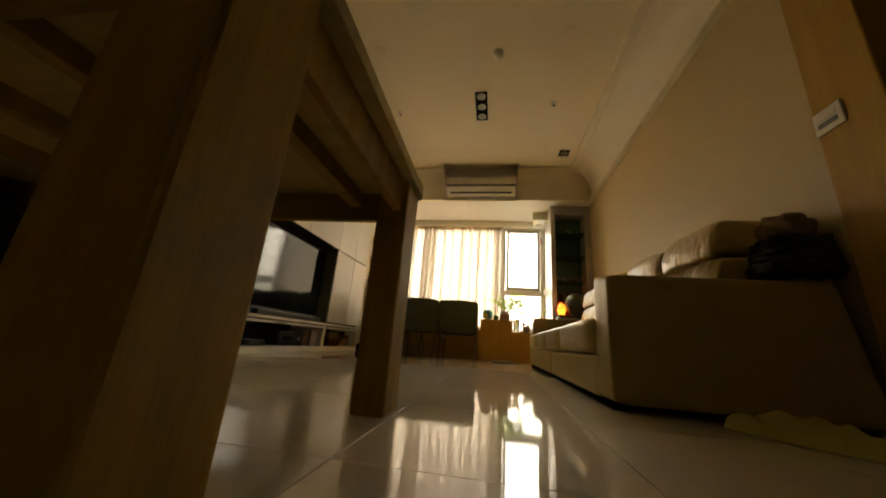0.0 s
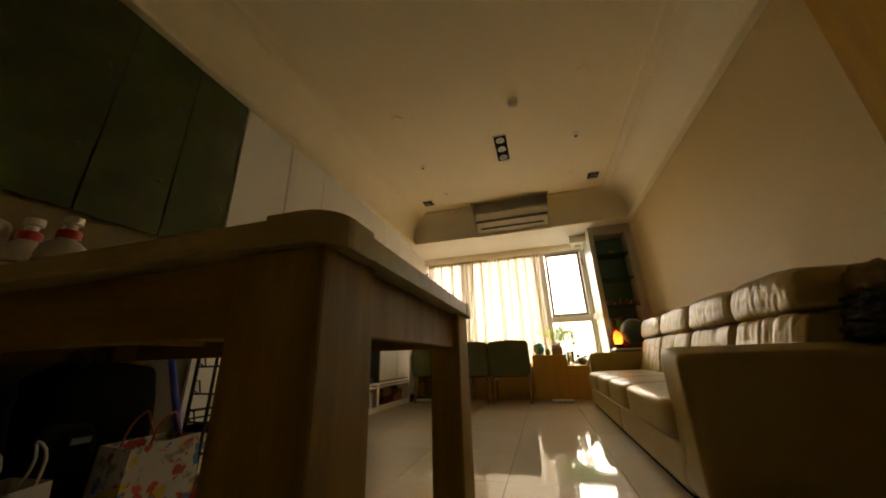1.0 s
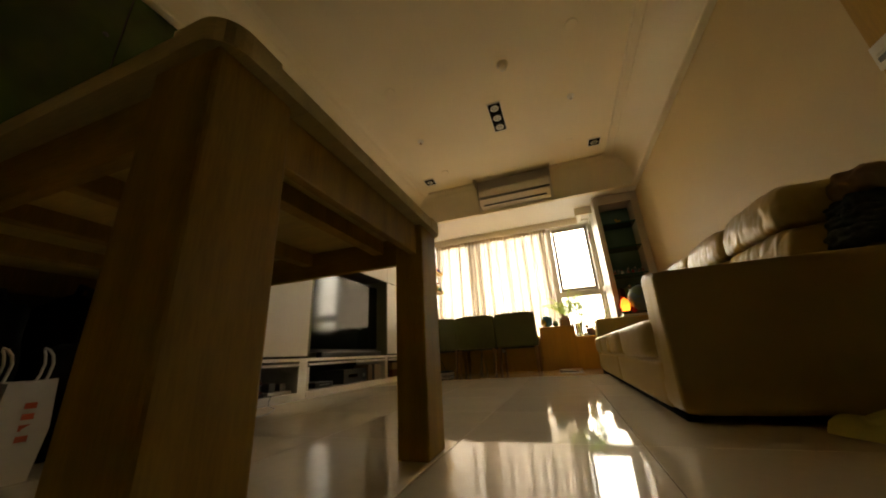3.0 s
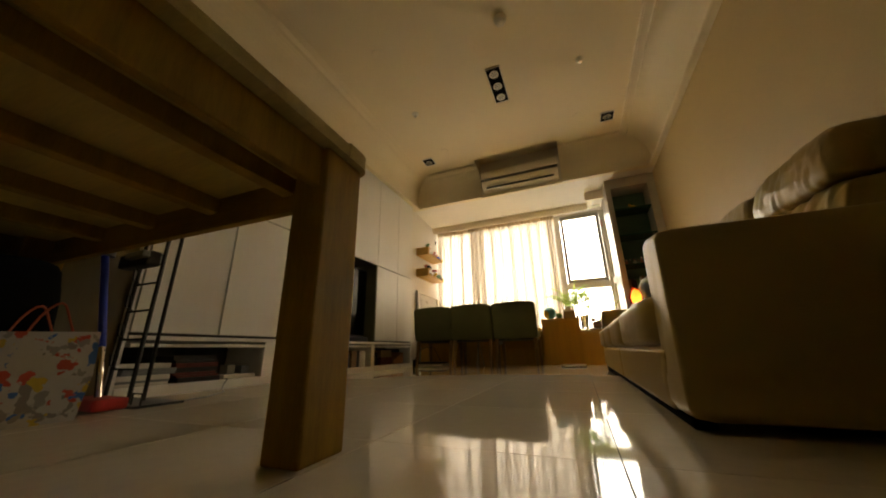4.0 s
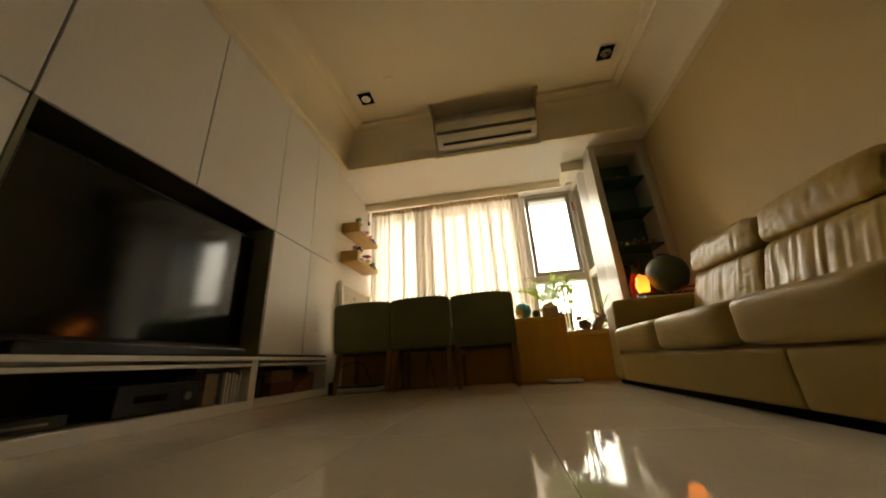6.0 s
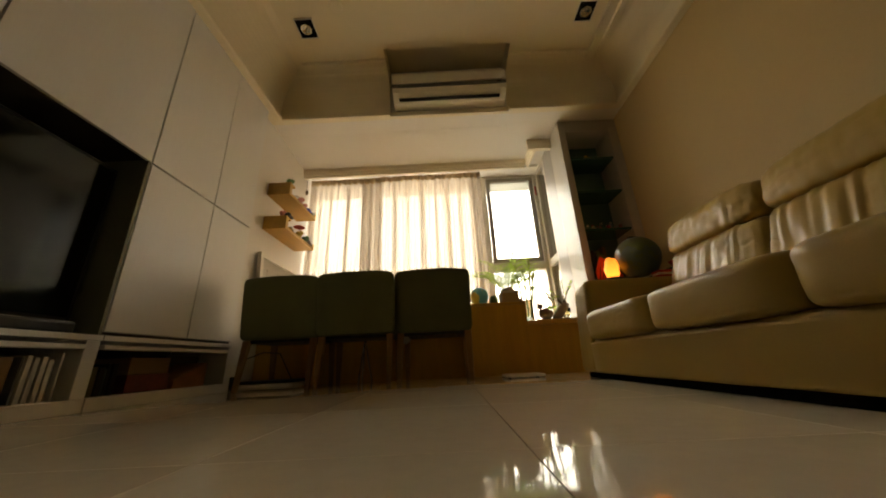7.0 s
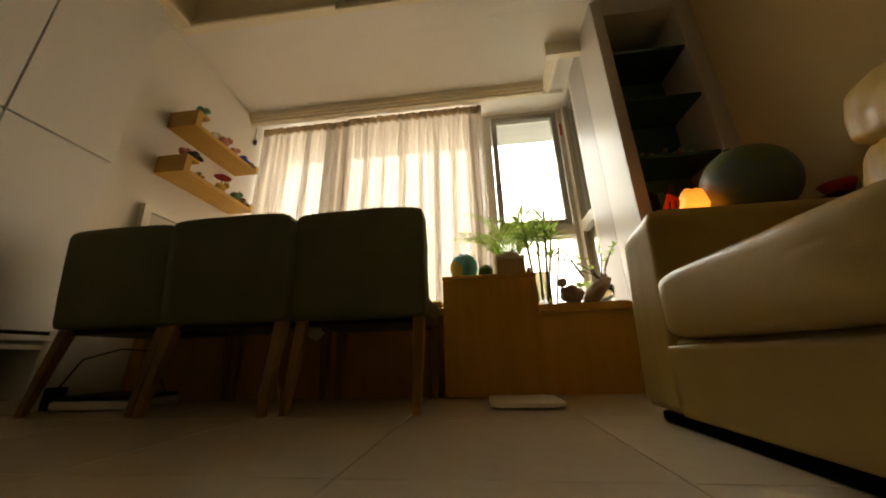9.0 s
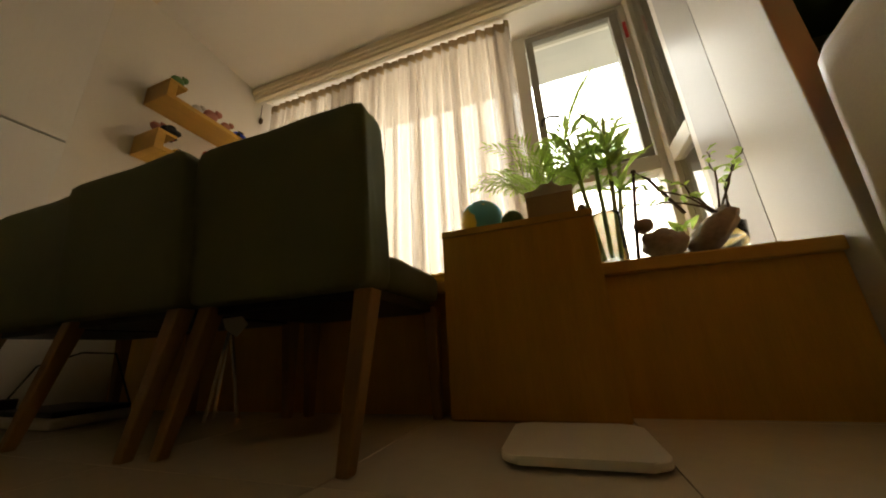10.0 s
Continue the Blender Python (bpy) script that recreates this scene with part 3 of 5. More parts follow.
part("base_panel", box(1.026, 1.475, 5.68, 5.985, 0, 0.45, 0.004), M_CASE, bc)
for z in (2.04, 1.66, 1.255, 0.86):
    part("shelf", box(1.027, 1.474, 5.70, 5.984, z - 0.02, z), M_CASEGLASS, bc, "dark smoked glass shelf")


# ---- built-in cabinets along the left wall ----
XF = -1.935


def doors(parent, cells, gap=0.004):
    for y0, y1, z0, z1 in cells:
        part("door", box(XF - 0.02, XF, y0 + gap, y1 - gap, z0 + 0.003, z1 - 0.003, 0.0015, 1), M_DOOR, parent)


def low_shelf(parent, y0, y1):
    """The open strip over the floor: plinth, floor board and two thin boards above."""
    part("plinth", box(XF - 0.04, XF + 0.006, y0, y1, 0.0, 0.058, 0.002, 1), M_DOOR, parent)
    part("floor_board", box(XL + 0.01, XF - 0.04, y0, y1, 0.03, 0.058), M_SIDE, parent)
    part("bench_board", box(XL + 0.01, XF + 0.012, y0, y1, 0.305, 0.33, 0.002, 1), M_DOOR, parent)
    part("rail_board", box(XF - 0.05, XF + 0.004, y0 + 0.02, y1 - 0.02, 0.268, 0.288, 0.002, 1), M_DOOR, parent)
    # dark board paints in the shade at the back of the shelf
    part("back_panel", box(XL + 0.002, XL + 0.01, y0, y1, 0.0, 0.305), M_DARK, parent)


def post(parent, y0, y1):
    part("post", box(XL + 0.01, XF + 0.004, y0, y1, 0.058, 0.305, 0.002, 1), M_DOOR, parent)


c1 = thing("cabinet", -2.15, 2.5, 0, "tall white laminate cabinet with closed doors over an open shelf", "cabinet", "built-in cabinets")
# cabinet bodies coloured dark, so the gaps between doors look shaded
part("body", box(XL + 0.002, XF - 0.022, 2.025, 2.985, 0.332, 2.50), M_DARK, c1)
doors(c1, ((2.02, 2.51, 0.345, 1.272), (2.51, 2.985, 0.345, 1.272), (2.02, 2.51, 1.276, 2.50), (2.51, 2.985, 1.276, 2.50)), 0.006)
low_shelf(c1, 2.02, 2.985)
post(c1, 2.885, 2.985)
c2 = thing("cabinet", -2.15, 3.7, 0, "white laminate television cabinet with a deep open niche", "cabinet", "built-in cabinets")
part("upper_body", box(XL + 0.002, XF - 0.022, 2.985, 4.392, 1.285, 2.50), M_DARK, c2)
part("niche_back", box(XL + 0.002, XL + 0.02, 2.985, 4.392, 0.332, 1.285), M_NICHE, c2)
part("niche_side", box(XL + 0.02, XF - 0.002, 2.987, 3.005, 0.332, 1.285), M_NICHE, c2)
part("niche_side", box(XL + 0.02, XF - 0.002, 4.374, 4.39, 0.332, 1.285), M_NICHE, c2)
doors(c2, ((2.985, 3.69, 1.276, 2.50), (3.69, 4.392, 1.276, 2.50)))
low_shelf(c2, 2.987, 4.392)
post(c2, 4.33, 4.392)
c3 = thing("cabinet", -2.15, 4.87, 0, "white laminate cabinet with closed doors beside the television", "cabinet", "built-in cabinets")
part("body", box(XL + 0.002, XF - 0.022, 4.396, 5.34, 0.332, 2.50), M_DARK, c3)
doors(c3, ((4.394, 4.905, 0.345, 1.272), (4.905, 5.342, 0.345, 1.272), (4.394, 4.905, 1.276, 2.50), (4.905, 5.342, 1.276, 2.50)))
low_shelf(c3, 4.396, 5.342)
post(c3, 5.31, 5.342)

# dark glass fronted cabinet beyond, over a recess and a low cupboard
c4 = thing("glass_cabinet", -2.15, 0.5, 0, "wall cabinet with dark green glass doors above a brown recess", "cabinet")
part("body", box(XL + 0.002, XF - 0.012, -1.4, 2.0, 1.30, 2.50), M_DARK, c4)
part("back_panel", box(XL + 0.002, XF - 0.035, -1.4, 1.985, 0.75, 1.30), M_SPLASH, c4, "olive brown flush panel")
part("side_panel", box(XL + 0.02, XF, 1.985, 2.017, 0.0, 1.30), M_DOOR, c4)
part("lower_body", box(XL + 0.002, XF - 0.02, -1.4, 1.985, 0.0, 0.75), M_PANEL, c4)
for y0, y1 in ((1.64, 2.017), (1.28, 1.64), (0.86, 1.28), (0.44, 0.86), (0.02, 0.44), (-0.40, 0.02), (-0.9, -0.40)):
    g = part("glass_door", box(XF - 0.010, XF, y0 + 0.003, y1 - 0.003, 1.28, 2.50, 0.001, 1), M_GREEN, c4, "dark green back-painted glass door")
    for z in (1.60, 2.10):
        part("screw_cap", tube([(XF, y1 - 0.06, z), (XF + 0.006, y1 - 0.06, z)], 0.013, 12), M_BLACK, g)

# television
tv = thing("television", -2.1, 3.68, 0.33, "large black flat television standing in the niche", "television")
part("screen", box(-2.082, -2.077, 3.07, 4.345, 0.415, 1.195), M_SCREEN, tv, "glossy dark screen")
part("case", box(-2.13, -2.083, 3.055, 4.36, 0.385, 1.21, 0.006), M_BLACK, tv)
bm = frame_rect(3.055, 4.36, 0.385, 1.21, 0.016, -2.083, -2.072)
for v in bm.verts:
    v.co = Vector((v.co.y, v.co.x, v.co.z))
part("bezel", bm, M_BLACK, tv)
part("stand", box(-2.20, -2.02, 3.5, 3.9, 0.331, 0.345, 0.004), M_BLACK, tv)
part("neck", box(-2.14, -2.10, 3.66, 3.76, 0.345, 0.39), M_BLACK, tv)
sbar = solo("soundbar", box(-2.04, -1.965, 3.2, 4.3, 0.331, 0.385, 0.012), M_BLACK, "long black soundbar before the television", "soundbar")

# things on the open shelf
random.seed(4)


def book_pile(x0, y0, z0, n, w, d, mats, label, flat=True):
    t = thing("book_stack", x0, y0, z0, label, "books")
    z = z0
    for i in range(n):
        h = random.uniform(0.012, 0.03)
        dx, dy = random.uniform(-0.015, 0.015), random.uniform(-0.02, 0.02)
        m = random.choice(mats)
        part("book", box(x0 - d / 2 + dx, x0 + d / 2 + dx, y0 - w / 2 + dy, y0 + w / 2 + dy, z, z + h, 0.0015, 1), m, t)
        z += h + 0.0005
    return t


def book_row(x0, y0, z0, n, h, d, mats, label):
    t = thing("book_row", x0, y0, z0, label, "books")
    y = y0
    for i in range(n):
        w = random.uniform(0.012, 0.035)
        hh = h * random.uniform(0.8, 1.0)
        part("book", box(x0 - d, x0 + random.uniform(-0.01, 0.01), y, y + w, z0, z0 + hh, 0.0015, 1), random.choice(mats), t)
        y += w + 0.001
    return t


M_DULLG = mat("dull_green_cover", (0.045, 0.075, 0.05), 0.4, var=0.5, scale=20)
M_DULLR = mat("dull_red_card", (0.16, 0.035, 0.02), 0.7, var=0.35, scale=12)
M_DULLO = mat("dull_orange_card", (0.38, 0.16, 0.06), 0.7, var=0.25, scale=12)
book_pile(-2.06, 2.16, 0.059, 6, 0.26, 0.2, [M_PAPER, M_GREYP, M_PAPER], "untidy stack of pale magazines on the low shelf")
book_pile(-2.08, 2.45, 0.059, 7, 0.26, 0.2, [M_DULLG, M_GREYP, M_DARK, M_DULLG, M_DULLR], "stack of dark green and red magazines on the low shelf")
solo("storage_tray", box(-2.10, -1.965, 2.62, 2.86, 0.059, 0.085, 0.004), M_PAPER, "flat white tray on the low shelf", "tray")
solo("small_box", box(-2.08, -2.0, 2.66, 2.72, 0.086, 0.15, 0.004), M_GREYP, "small grey box on the white tray", "box")
solo("small_box", box(-2.08, -2.0, 2.77, 2.83, 0.086, 0.14, 0.004), M_GREYP, "small grey box on the white tray", "box")
solo("white_binder", box(-2.2, -1.955, 2.99, 3.04, 0.059, 0.255, 0.003), M_PAPER, "white binder at the end of the shelf", "binder")
rec = thing("receiver", -2.15, 3.8, 0.058, "black audio receiver on the low shelf", "receiver")
part("body", box(-2.30, -2.0, 3.6, 4.03, 0.062, 0.2, 0.006), M_BLACK, rec)
part("knob", tube([(-2.0, 3.95, 0.13), (-1.985, 3.95, 0.13)], 0.02, 16), M_GREYP, rec)
part("display", box(-2.0, -1.998, 3.68, 3.84, 0.12, 0.15), M_SCREEN, rec)
gb = thing("game_console", -2.15, 3.33, 0.058, "flat black console on the low shelf", "console")
part("body", box(-2.28, -2.02, 3.2, 3.46, 0.062, 0.11, 0.006), M_BLACK, gb)
part("port_strip", box(-2.02, -2.018, 3.25, 3.4, 0.08, 0.09), M_GREYP, gb)
solo("brown_box", box(-2.2, -2.0, 4.06, 4.15, 0.059, 0.235, 0.003), M_BROWN, "brown cardboard box on the low shelf", "box")
dh = thing("file_holder", -2.05, 4.24, 0.058, "white file holder with pale papers and a grey-blue folder", "file holder")
part("back_plate", box(-2.20, -1.985, 4.165, 4.172, 0.059, 0.235, 0.001, 1), M_GREYP, dh, "grey-blue folder")
for k, (y, h) in enumerate(((4.174, 0.225), (4.196, 0.215), (4.22, 0.22), (4.24, 0.205))):
    part("paper_block", box(-2.19, -1.975 + 0.004 * k, y, y + 0.018, 0.062, 0.059 + h * 0.8, 0.001, 1), M_PAPER, dh)
part("dark_folder", box(-2.19, -1.985, 4.262, 4.28, 0.062, 0.21, 0.001, 1), M_DARK, dh, "dark folder")
part("end_plate", box(-2.20, -1.965, 4.284, 4.291, 0.059, 0.25, 0.001, 1), M_WHITE, dh)
part("base_plate", box(-2.20, -1.965, 4.165, 4.284, 0.059, 0.0615), M_WHITE, dh)
book_row(-2.02, 4.42, 0.059, 8, 0.15, 0.15, [M_DARK, M_DULLG, M_DARK, M_PANEL], "row of dark books on the low shelf")
solo("card_box", box(-2.22, -1.99, 4.63, 4.90, 0.059, 0.148, 0.003), M_DULLR, "dull red cardboard box on the low shelf", "box")
solo("card_box", box(-2.22, -2.0, 4.64, 4.895, 0.1495, 0.235, 0.003), M_BROWN, "brown cardboard box on a red one", "box")
bm = prism([(4.935, 0.059), (5.20, 0.059), (5.205, 0.20), (5.19, 0.205), (4.94, 0.105)], "x", -2.2, -1.99)
solo("magazine_holder", bm, M_DULLO, "dull orange slanted magazine holder on the low shelf", "magazine holder")
solo("dark_box", box(-2.22, -2.06, 4.93, 5.21, 0.2055, 0.255, 0.003, 2, box(-2.26, -2.205, 4.93, 5.21, 0.059, 0.255, 0.003)), M_DARK, "dark flat box behind the magazine holder", "box")

# ---- dining table ----
TX0, TX1, TY0, TY1, TZ = -1.90, -0.172, 0.795, 1.70, 0.760
tb = thing("dining_table", -0.95, 1.25, 0, "dark-stained wooden dining table with thick square legs", "table")
bm = bmesh.new()
pts = []
r = 0.045
for cx, cy, a0 in ((TX1 - r, TY0 + r, -90), (TX1 - r, TY1 - r, 0), (TX0 + r, TY1 - r, 90), (TX0 + r, TY0 + r, 180)):
    for k in range(7):
        a = radians(a0 + 15 * k)
        pts.append((cx + r * math.cos(a), cy + r * math.sin(a)))
prism(pts, "z", TZ - 0.036, TZ, bm)
bmesh.ops.bevel(bm, geom=[e for e in bm.edges if abs(e.verts[0].co.z - e.verts[1].co.z) < 1e-6], offset=0.008, segments=3, profile=0.5, affect='EDGES')
part("tabletop", bm, M_TOP, tb)
for sx, cx in ((1, TX1), (-1, TX0)):
    for sy, cy in ((-1, TY0), (1, TY1)):
        e, q = 0.003, 0.048
        pts = [(cx - sx * 0.10, cy + sy * e), (cx - sx * 0.10, cy - sy * 0.10), (cx + sx * e, cy - sy * 0.10)]
        for k in range(7):
            a = radians(15 * k)
            pts.append((cx + sx * (e - q + q * math.cos(a)), cy + sy * (e - q + q * math.sin(a))))
        part("corner_guard", prism(pts, "z", TZ - 0.0395, TZ + 0.005), M_TOP, tb, "soft pale guard over the corner of the top")
LX1 = -0.190
LEG = 0.138
for x0, x1, y0 in ((LX1 - LEG, LX1, 0.808), (LX1 - 0.10, LX1, 1.542), (TX0 + 0.02, TX0 + 0.02 + LEG, 0.808), (TX0 + 0.02, TX0 + 0.12, 1.542)):
    part("leg", box(x0, x1, y0, y0 + LEG, 0.0, TZ - 0.037, 0.006, 2), M_TABLE, tb)
for y0, y1 in ((0.835, 0.862), (1.63, 1.657)):
    inset = LEG if y0 < 1 else 0.10
    part("apron", box(TX0 + 0.02 + inset, LX1 - inset, y0, y1, 0.615, TZ - 0.037, 0.003), M_TABLEX, tb)
for x0, x1 in ((LX1 - 0.045, LX1 - 0.02), (TX0 + 0.04, TX0 + 0.065)):
    part("apron", box(x0, x1, 0.808 + LEG, 1.542, 0.615, TZ - 0.037, 0.003), M_TABLE, tb)
for k in range(4):
    x = -1.42 + k * 0.33
    part("batten", box(x, x + 0.045, 0.862, 1.63, 0.665, TZ - 0.043, 0.003), M_TABLE, tb)
part("underside_board", box(TX0 + 0.07, LX1 - 0.046, 0.863, 1.629, TZ - 0.042, TZ - 0.037), M_UNDER, tb, "paler raw wood underside of the top")

tb.rotation_euler = (0, 0, 0.0165)
tb.location.y -= 0.013


def pump_bottle(x, y, z, label):
    t = thing("bottle", x, y, z, label, "bottle", "bottles on the table")
    part("body", lathe([(0, z), (0.046, z), (0.05, z + 0.008), (0.05, z + 0.11), (0.044, z + 0.135), (0.022, z + 0.155), (0.018, z + 0.16), (0, z + 0.16)], x, y), M_WHITE, t, "", True)
    part("collar", lathe([(0.024, z + 0.157), (0.024, z + 0.18), (0.018, z + 0.185), (0, z + 0.185)], x, y, 20), M_RED, t, "red screw collar")
    bm = lathe([(0.012, z + 0.182), (0.012, z + 0.20), (0.02, z + 0.203), (0.02, z + 0.222), (0, z + 0.225)], x, y, 16)
    tube([(x, y, z + 0.213), (x - 0.045, y + 0.01, z + 0.213), (x - 0.06, y + 0.012, z + 0.205)], 0.007, 8, bm)
    part("pump_head", bm, M_WHITE, t)
    part("label_band", lathe([(0.0506, z + 0.03), (0.0506, z + 0.095)], x, y), M_PAPER, t)
    for i, m in enumerate((M_RED, M_GREYP, M_GREYP)):
        h = z + 0.09 - i * 0.018
        part("text_bar", lathe([(0.0512, h - 0.004), (0.0512, h)], x, y), m, t)


pump_bottle(-1.25, 0.95, TZ, "white pump bottle with a red collar on the table")
pump_bottle(-1.145, 0.98, TZ, "white pump bottle with a red collar on the table")
cup = thing("jar", -1.30, 0.87, TZ, "white lidded jar with a clear lower half on the table", "jar")
part("lid", lathe([(0.0, TZ + 0.205), (0.055, TZ + 0.20), (0.06, TZ + 0.19), (0.06, TZ + 0.105), (0.055, TZ + 0.10), (0, TZ + 0.10)], -1.30, 0.87), M_WHITE, cup, "tall white cap", True)
part("glass_body", lathe([(0, TZ), (0.05, TZ), (0.054, TZ + 0.01), (0.054, TZ + 0.10)], -1.30, 0.87), M_CLEAR, cup, "", True)

# ---- sofa ----
sf = thing("sofa", 1.1, 3.7, 0, "beige leather four-seat sofa with padded headrests", "sofa")
SX = 0.575
part("base", box(SX + 0.02, 1.50, 2.26, 4.97, 0.03, 0.225, 0.02, 3), M_LEATHER, sf)
for y0, y1 in ((2.24, 3.50), (3.503, 4.975)):
    part("front_rail", pillow(SX + 0.001, SX + 0.06, y0, y1, 0.032, 0.205, 60, 0, 12, 0.0012), M_LEATHER, sf, "", True)
part("skid", box(SX + 0.012, SX + 0.07, 2.13, 5.10, 0.0, 0.031, 0.010, 3), M_MATT, sf, "long black skid under the front")
def crease(bm, amp, size, seed):
    """Fine branching creases pressed into soft leather."""
    bm.normal_update()
    moved = []
    for v in bm.verts:
        p = v.co * (1 / size)
        q = Vector((p.x, p.y, p.z * 0.55)) + noise.noise_vector(v.co * 4 + Vector((seed, 0, 0))) * 0.9
        r = 1 - min(1.0, abs(noise.noise(q + Vector((0, seed, 3)))) * 5.0)
        m = max(0.0, noise.noise(v.co * 3 + Vector((seed * 2, 5, 0))) + 0.35)
        moved.append(v.co - v.normal * amp * r * r * min(1.0, m * 1.6))
    for v, co in zip(bm.verts, moved):
        v.co = co
    return bm


SEATS = ((2.275, 3.07), (3.075, 3.685), (3.69, 4.305), (4.31, 4.95))
for i, (y0, y1) in enumerate(SEATS):
    tmp = pillow(SX - 0.036, 1.22, y0, y1, 0.213, 0.405, 7.5, 0.0, 52, 0.0012, (4, 6, 4), seed=i * 3.1)
    for v in tmp.verts:
        v.co.z -= 0.016 * max(0.0, (0.85 - v.co.x) / 0.3) ** 2 * (v.co.z - 0.213) / 0.19
    part("seat_cushion", crease(tmp, 0.0013, 0.06, i * 1.7 + 4), M_LEATHER, sf, "", True)

BACKS = ((2.34, 2.93), (2.935, 3.58), (3.585, 4.27), (4.275, 4.96))
for i, (y0, y1) in enumerate(BACKS):
    tmp = pillow(1.10, 1.42, y0, y1, 0.38, 0.745, 9.0, 0.05, 64, 0.009, (2, 24, 1.2), 0.28, seed=i * 5.7)
    part("back_cushion", crease(tmp, 0.0035, 0.08, i * 3.3), M_LEATHER, sf, "", True)
    tmp = pillow(1.185, 1.46, y0 + 0.002, y1 - 0.002, 0.735, 0.955, 7.0, 0.02, 48, 0.006, (3, 24, 3), 0.20, seed=i * 4.3 + 9)
    for v in tmp.verts:
        u, k = (v.co.y - y0) / (y1 - y0), (v.co.z - 0.735) / 0.22
        v.co.z -= 0.018 * abs(2 * u - 1) ** 3 * max(0.0, k)
        v.co.x -= 0.012 * math.sin(math.pi * min(1.0, max(0.0, k))) * (1.46 - v.co.x) / 0.27
    part("headrest", crease(tmp, 0.0022, 0.08, i * 2.1 + 1), M_LEATHER, sf, "", True)
part("back_frame", box(1.38, 1.55, 2.20, 5.13, 0.03, 0.80, 0.03, 3), M_LEATHER, sf)


def arm(y0, y1, outer, lean):
    """One armrest; its top falls towards the outer side."""
    tmp = pillow(SX - 0.004, 1.5, y0, y1, 0.03, 0.605, 26, 0, 18, 0.0018, (5, 3, 5), seed=y0)
    for v in tmp.verts:
        k = (v.co.z - 0.03) / 0.585
        u = (v.co.y - y0) / (y1 - y0)
        v.co.z -= 0.035 * max(0.0, k) * abs(u - (1 - outer))
        v.co.y += lean * k
        v.co.x += 0.03 * k * (1.5 - v.co.x) / 0.9
    return tmp


part("armrest", arm(2.06, 2.27, 0, 0.09), M_LEATHER, sf, "", True)
part("armrest", arm(4.955, 5.155, 1, 0.0), M_LEATHER, sf, "", True)
for x, y in ((1.40, 2.18), (1.40, 5.05)):
    part("foot", box(x - 0.03, x + 0.09, y - 0.06, y + 0.06, 0.0, 0.031, 0.004), M_BLACK, sf, "low black foot")
# pile on the near end, cloth on the floor
pl = thing("folded_clothes", 1.38, 2.3, 0.60, "dark patterned clothes folded on the sofa arm", "clothes")
for k, (x0, x1, z0, z1) in enumerate(((1.29, 1.565, 0.595, 0.675), (1.31, 1.565, 0.66, 0.735), (1.33, 1.56, 0.72, 0.79))):
    part("garment", pillow(x0, x1, 2.13 + 0.01 * k, 2.36, z0, z1, 5.0, 0, 16, 0.016, (7, 7, 4), seed=2 + k * 3), M_CLOTHD, pl, "", True)
pl2 = thing("cushion", 1.45, 2.3, 0.8, "brown pointed cushion on the sofa end", "cushion")
part("cover", pillow(1.37, 1.56, 2.18, 2.38, 0.775, 0.92, 2.2, 0, 12, 0.02, (4, 5, 4), seed=7), M_BROWN, pl2, "", True)


def cloth_heap(x0, y0, x1, y1, w, h, seed):
    bm = bmesh.new()
    rows = []
    n, m = 40, 24
    d = Vector((x1 - x0, y1 - y0, 0))
    side = Vector((-d.y, d.x, 0)).normalized()
    for i in range(n + 1):
        u = i / n
        row = []
        for k in range(m + 1):
            v = k / m * 2 - 1
            ww = w * (0.55 + 0.5 * math.sin(math.pi * u) + 0.25 * noise.noise(Vector((u * 4, seed, 0))))
            z = h * max(0, (1 - abs(v) ** 2.5)) * (0.35 + 0.65 * math.sin(math.pi * min(1, u * 1.1 + 0.05))) * (1 + 0.7 * noise.noise(Vector((u * 7, v * 3, seed))))
            row.append(bm.verts.new(Vector((x0, y0, 0.004)) + d * u + side * v * ww + Vector((0, 0, max(0, z)))))
        rows.append(row)
    for p, q in zip(rows, rows[1:]):
        for k in range(m):
            bm.faces.new((p[k], p[k + 1], q[k + 1], q[k]))
    return bm


solo("towel", cloth_heap(0.93, 2.00, 1.20, 1.66, 0.09, 0.065, 3.0), M_CLOTHY, "yellow-green towel crumpled on the floor by the sofa", "towel", "", True)

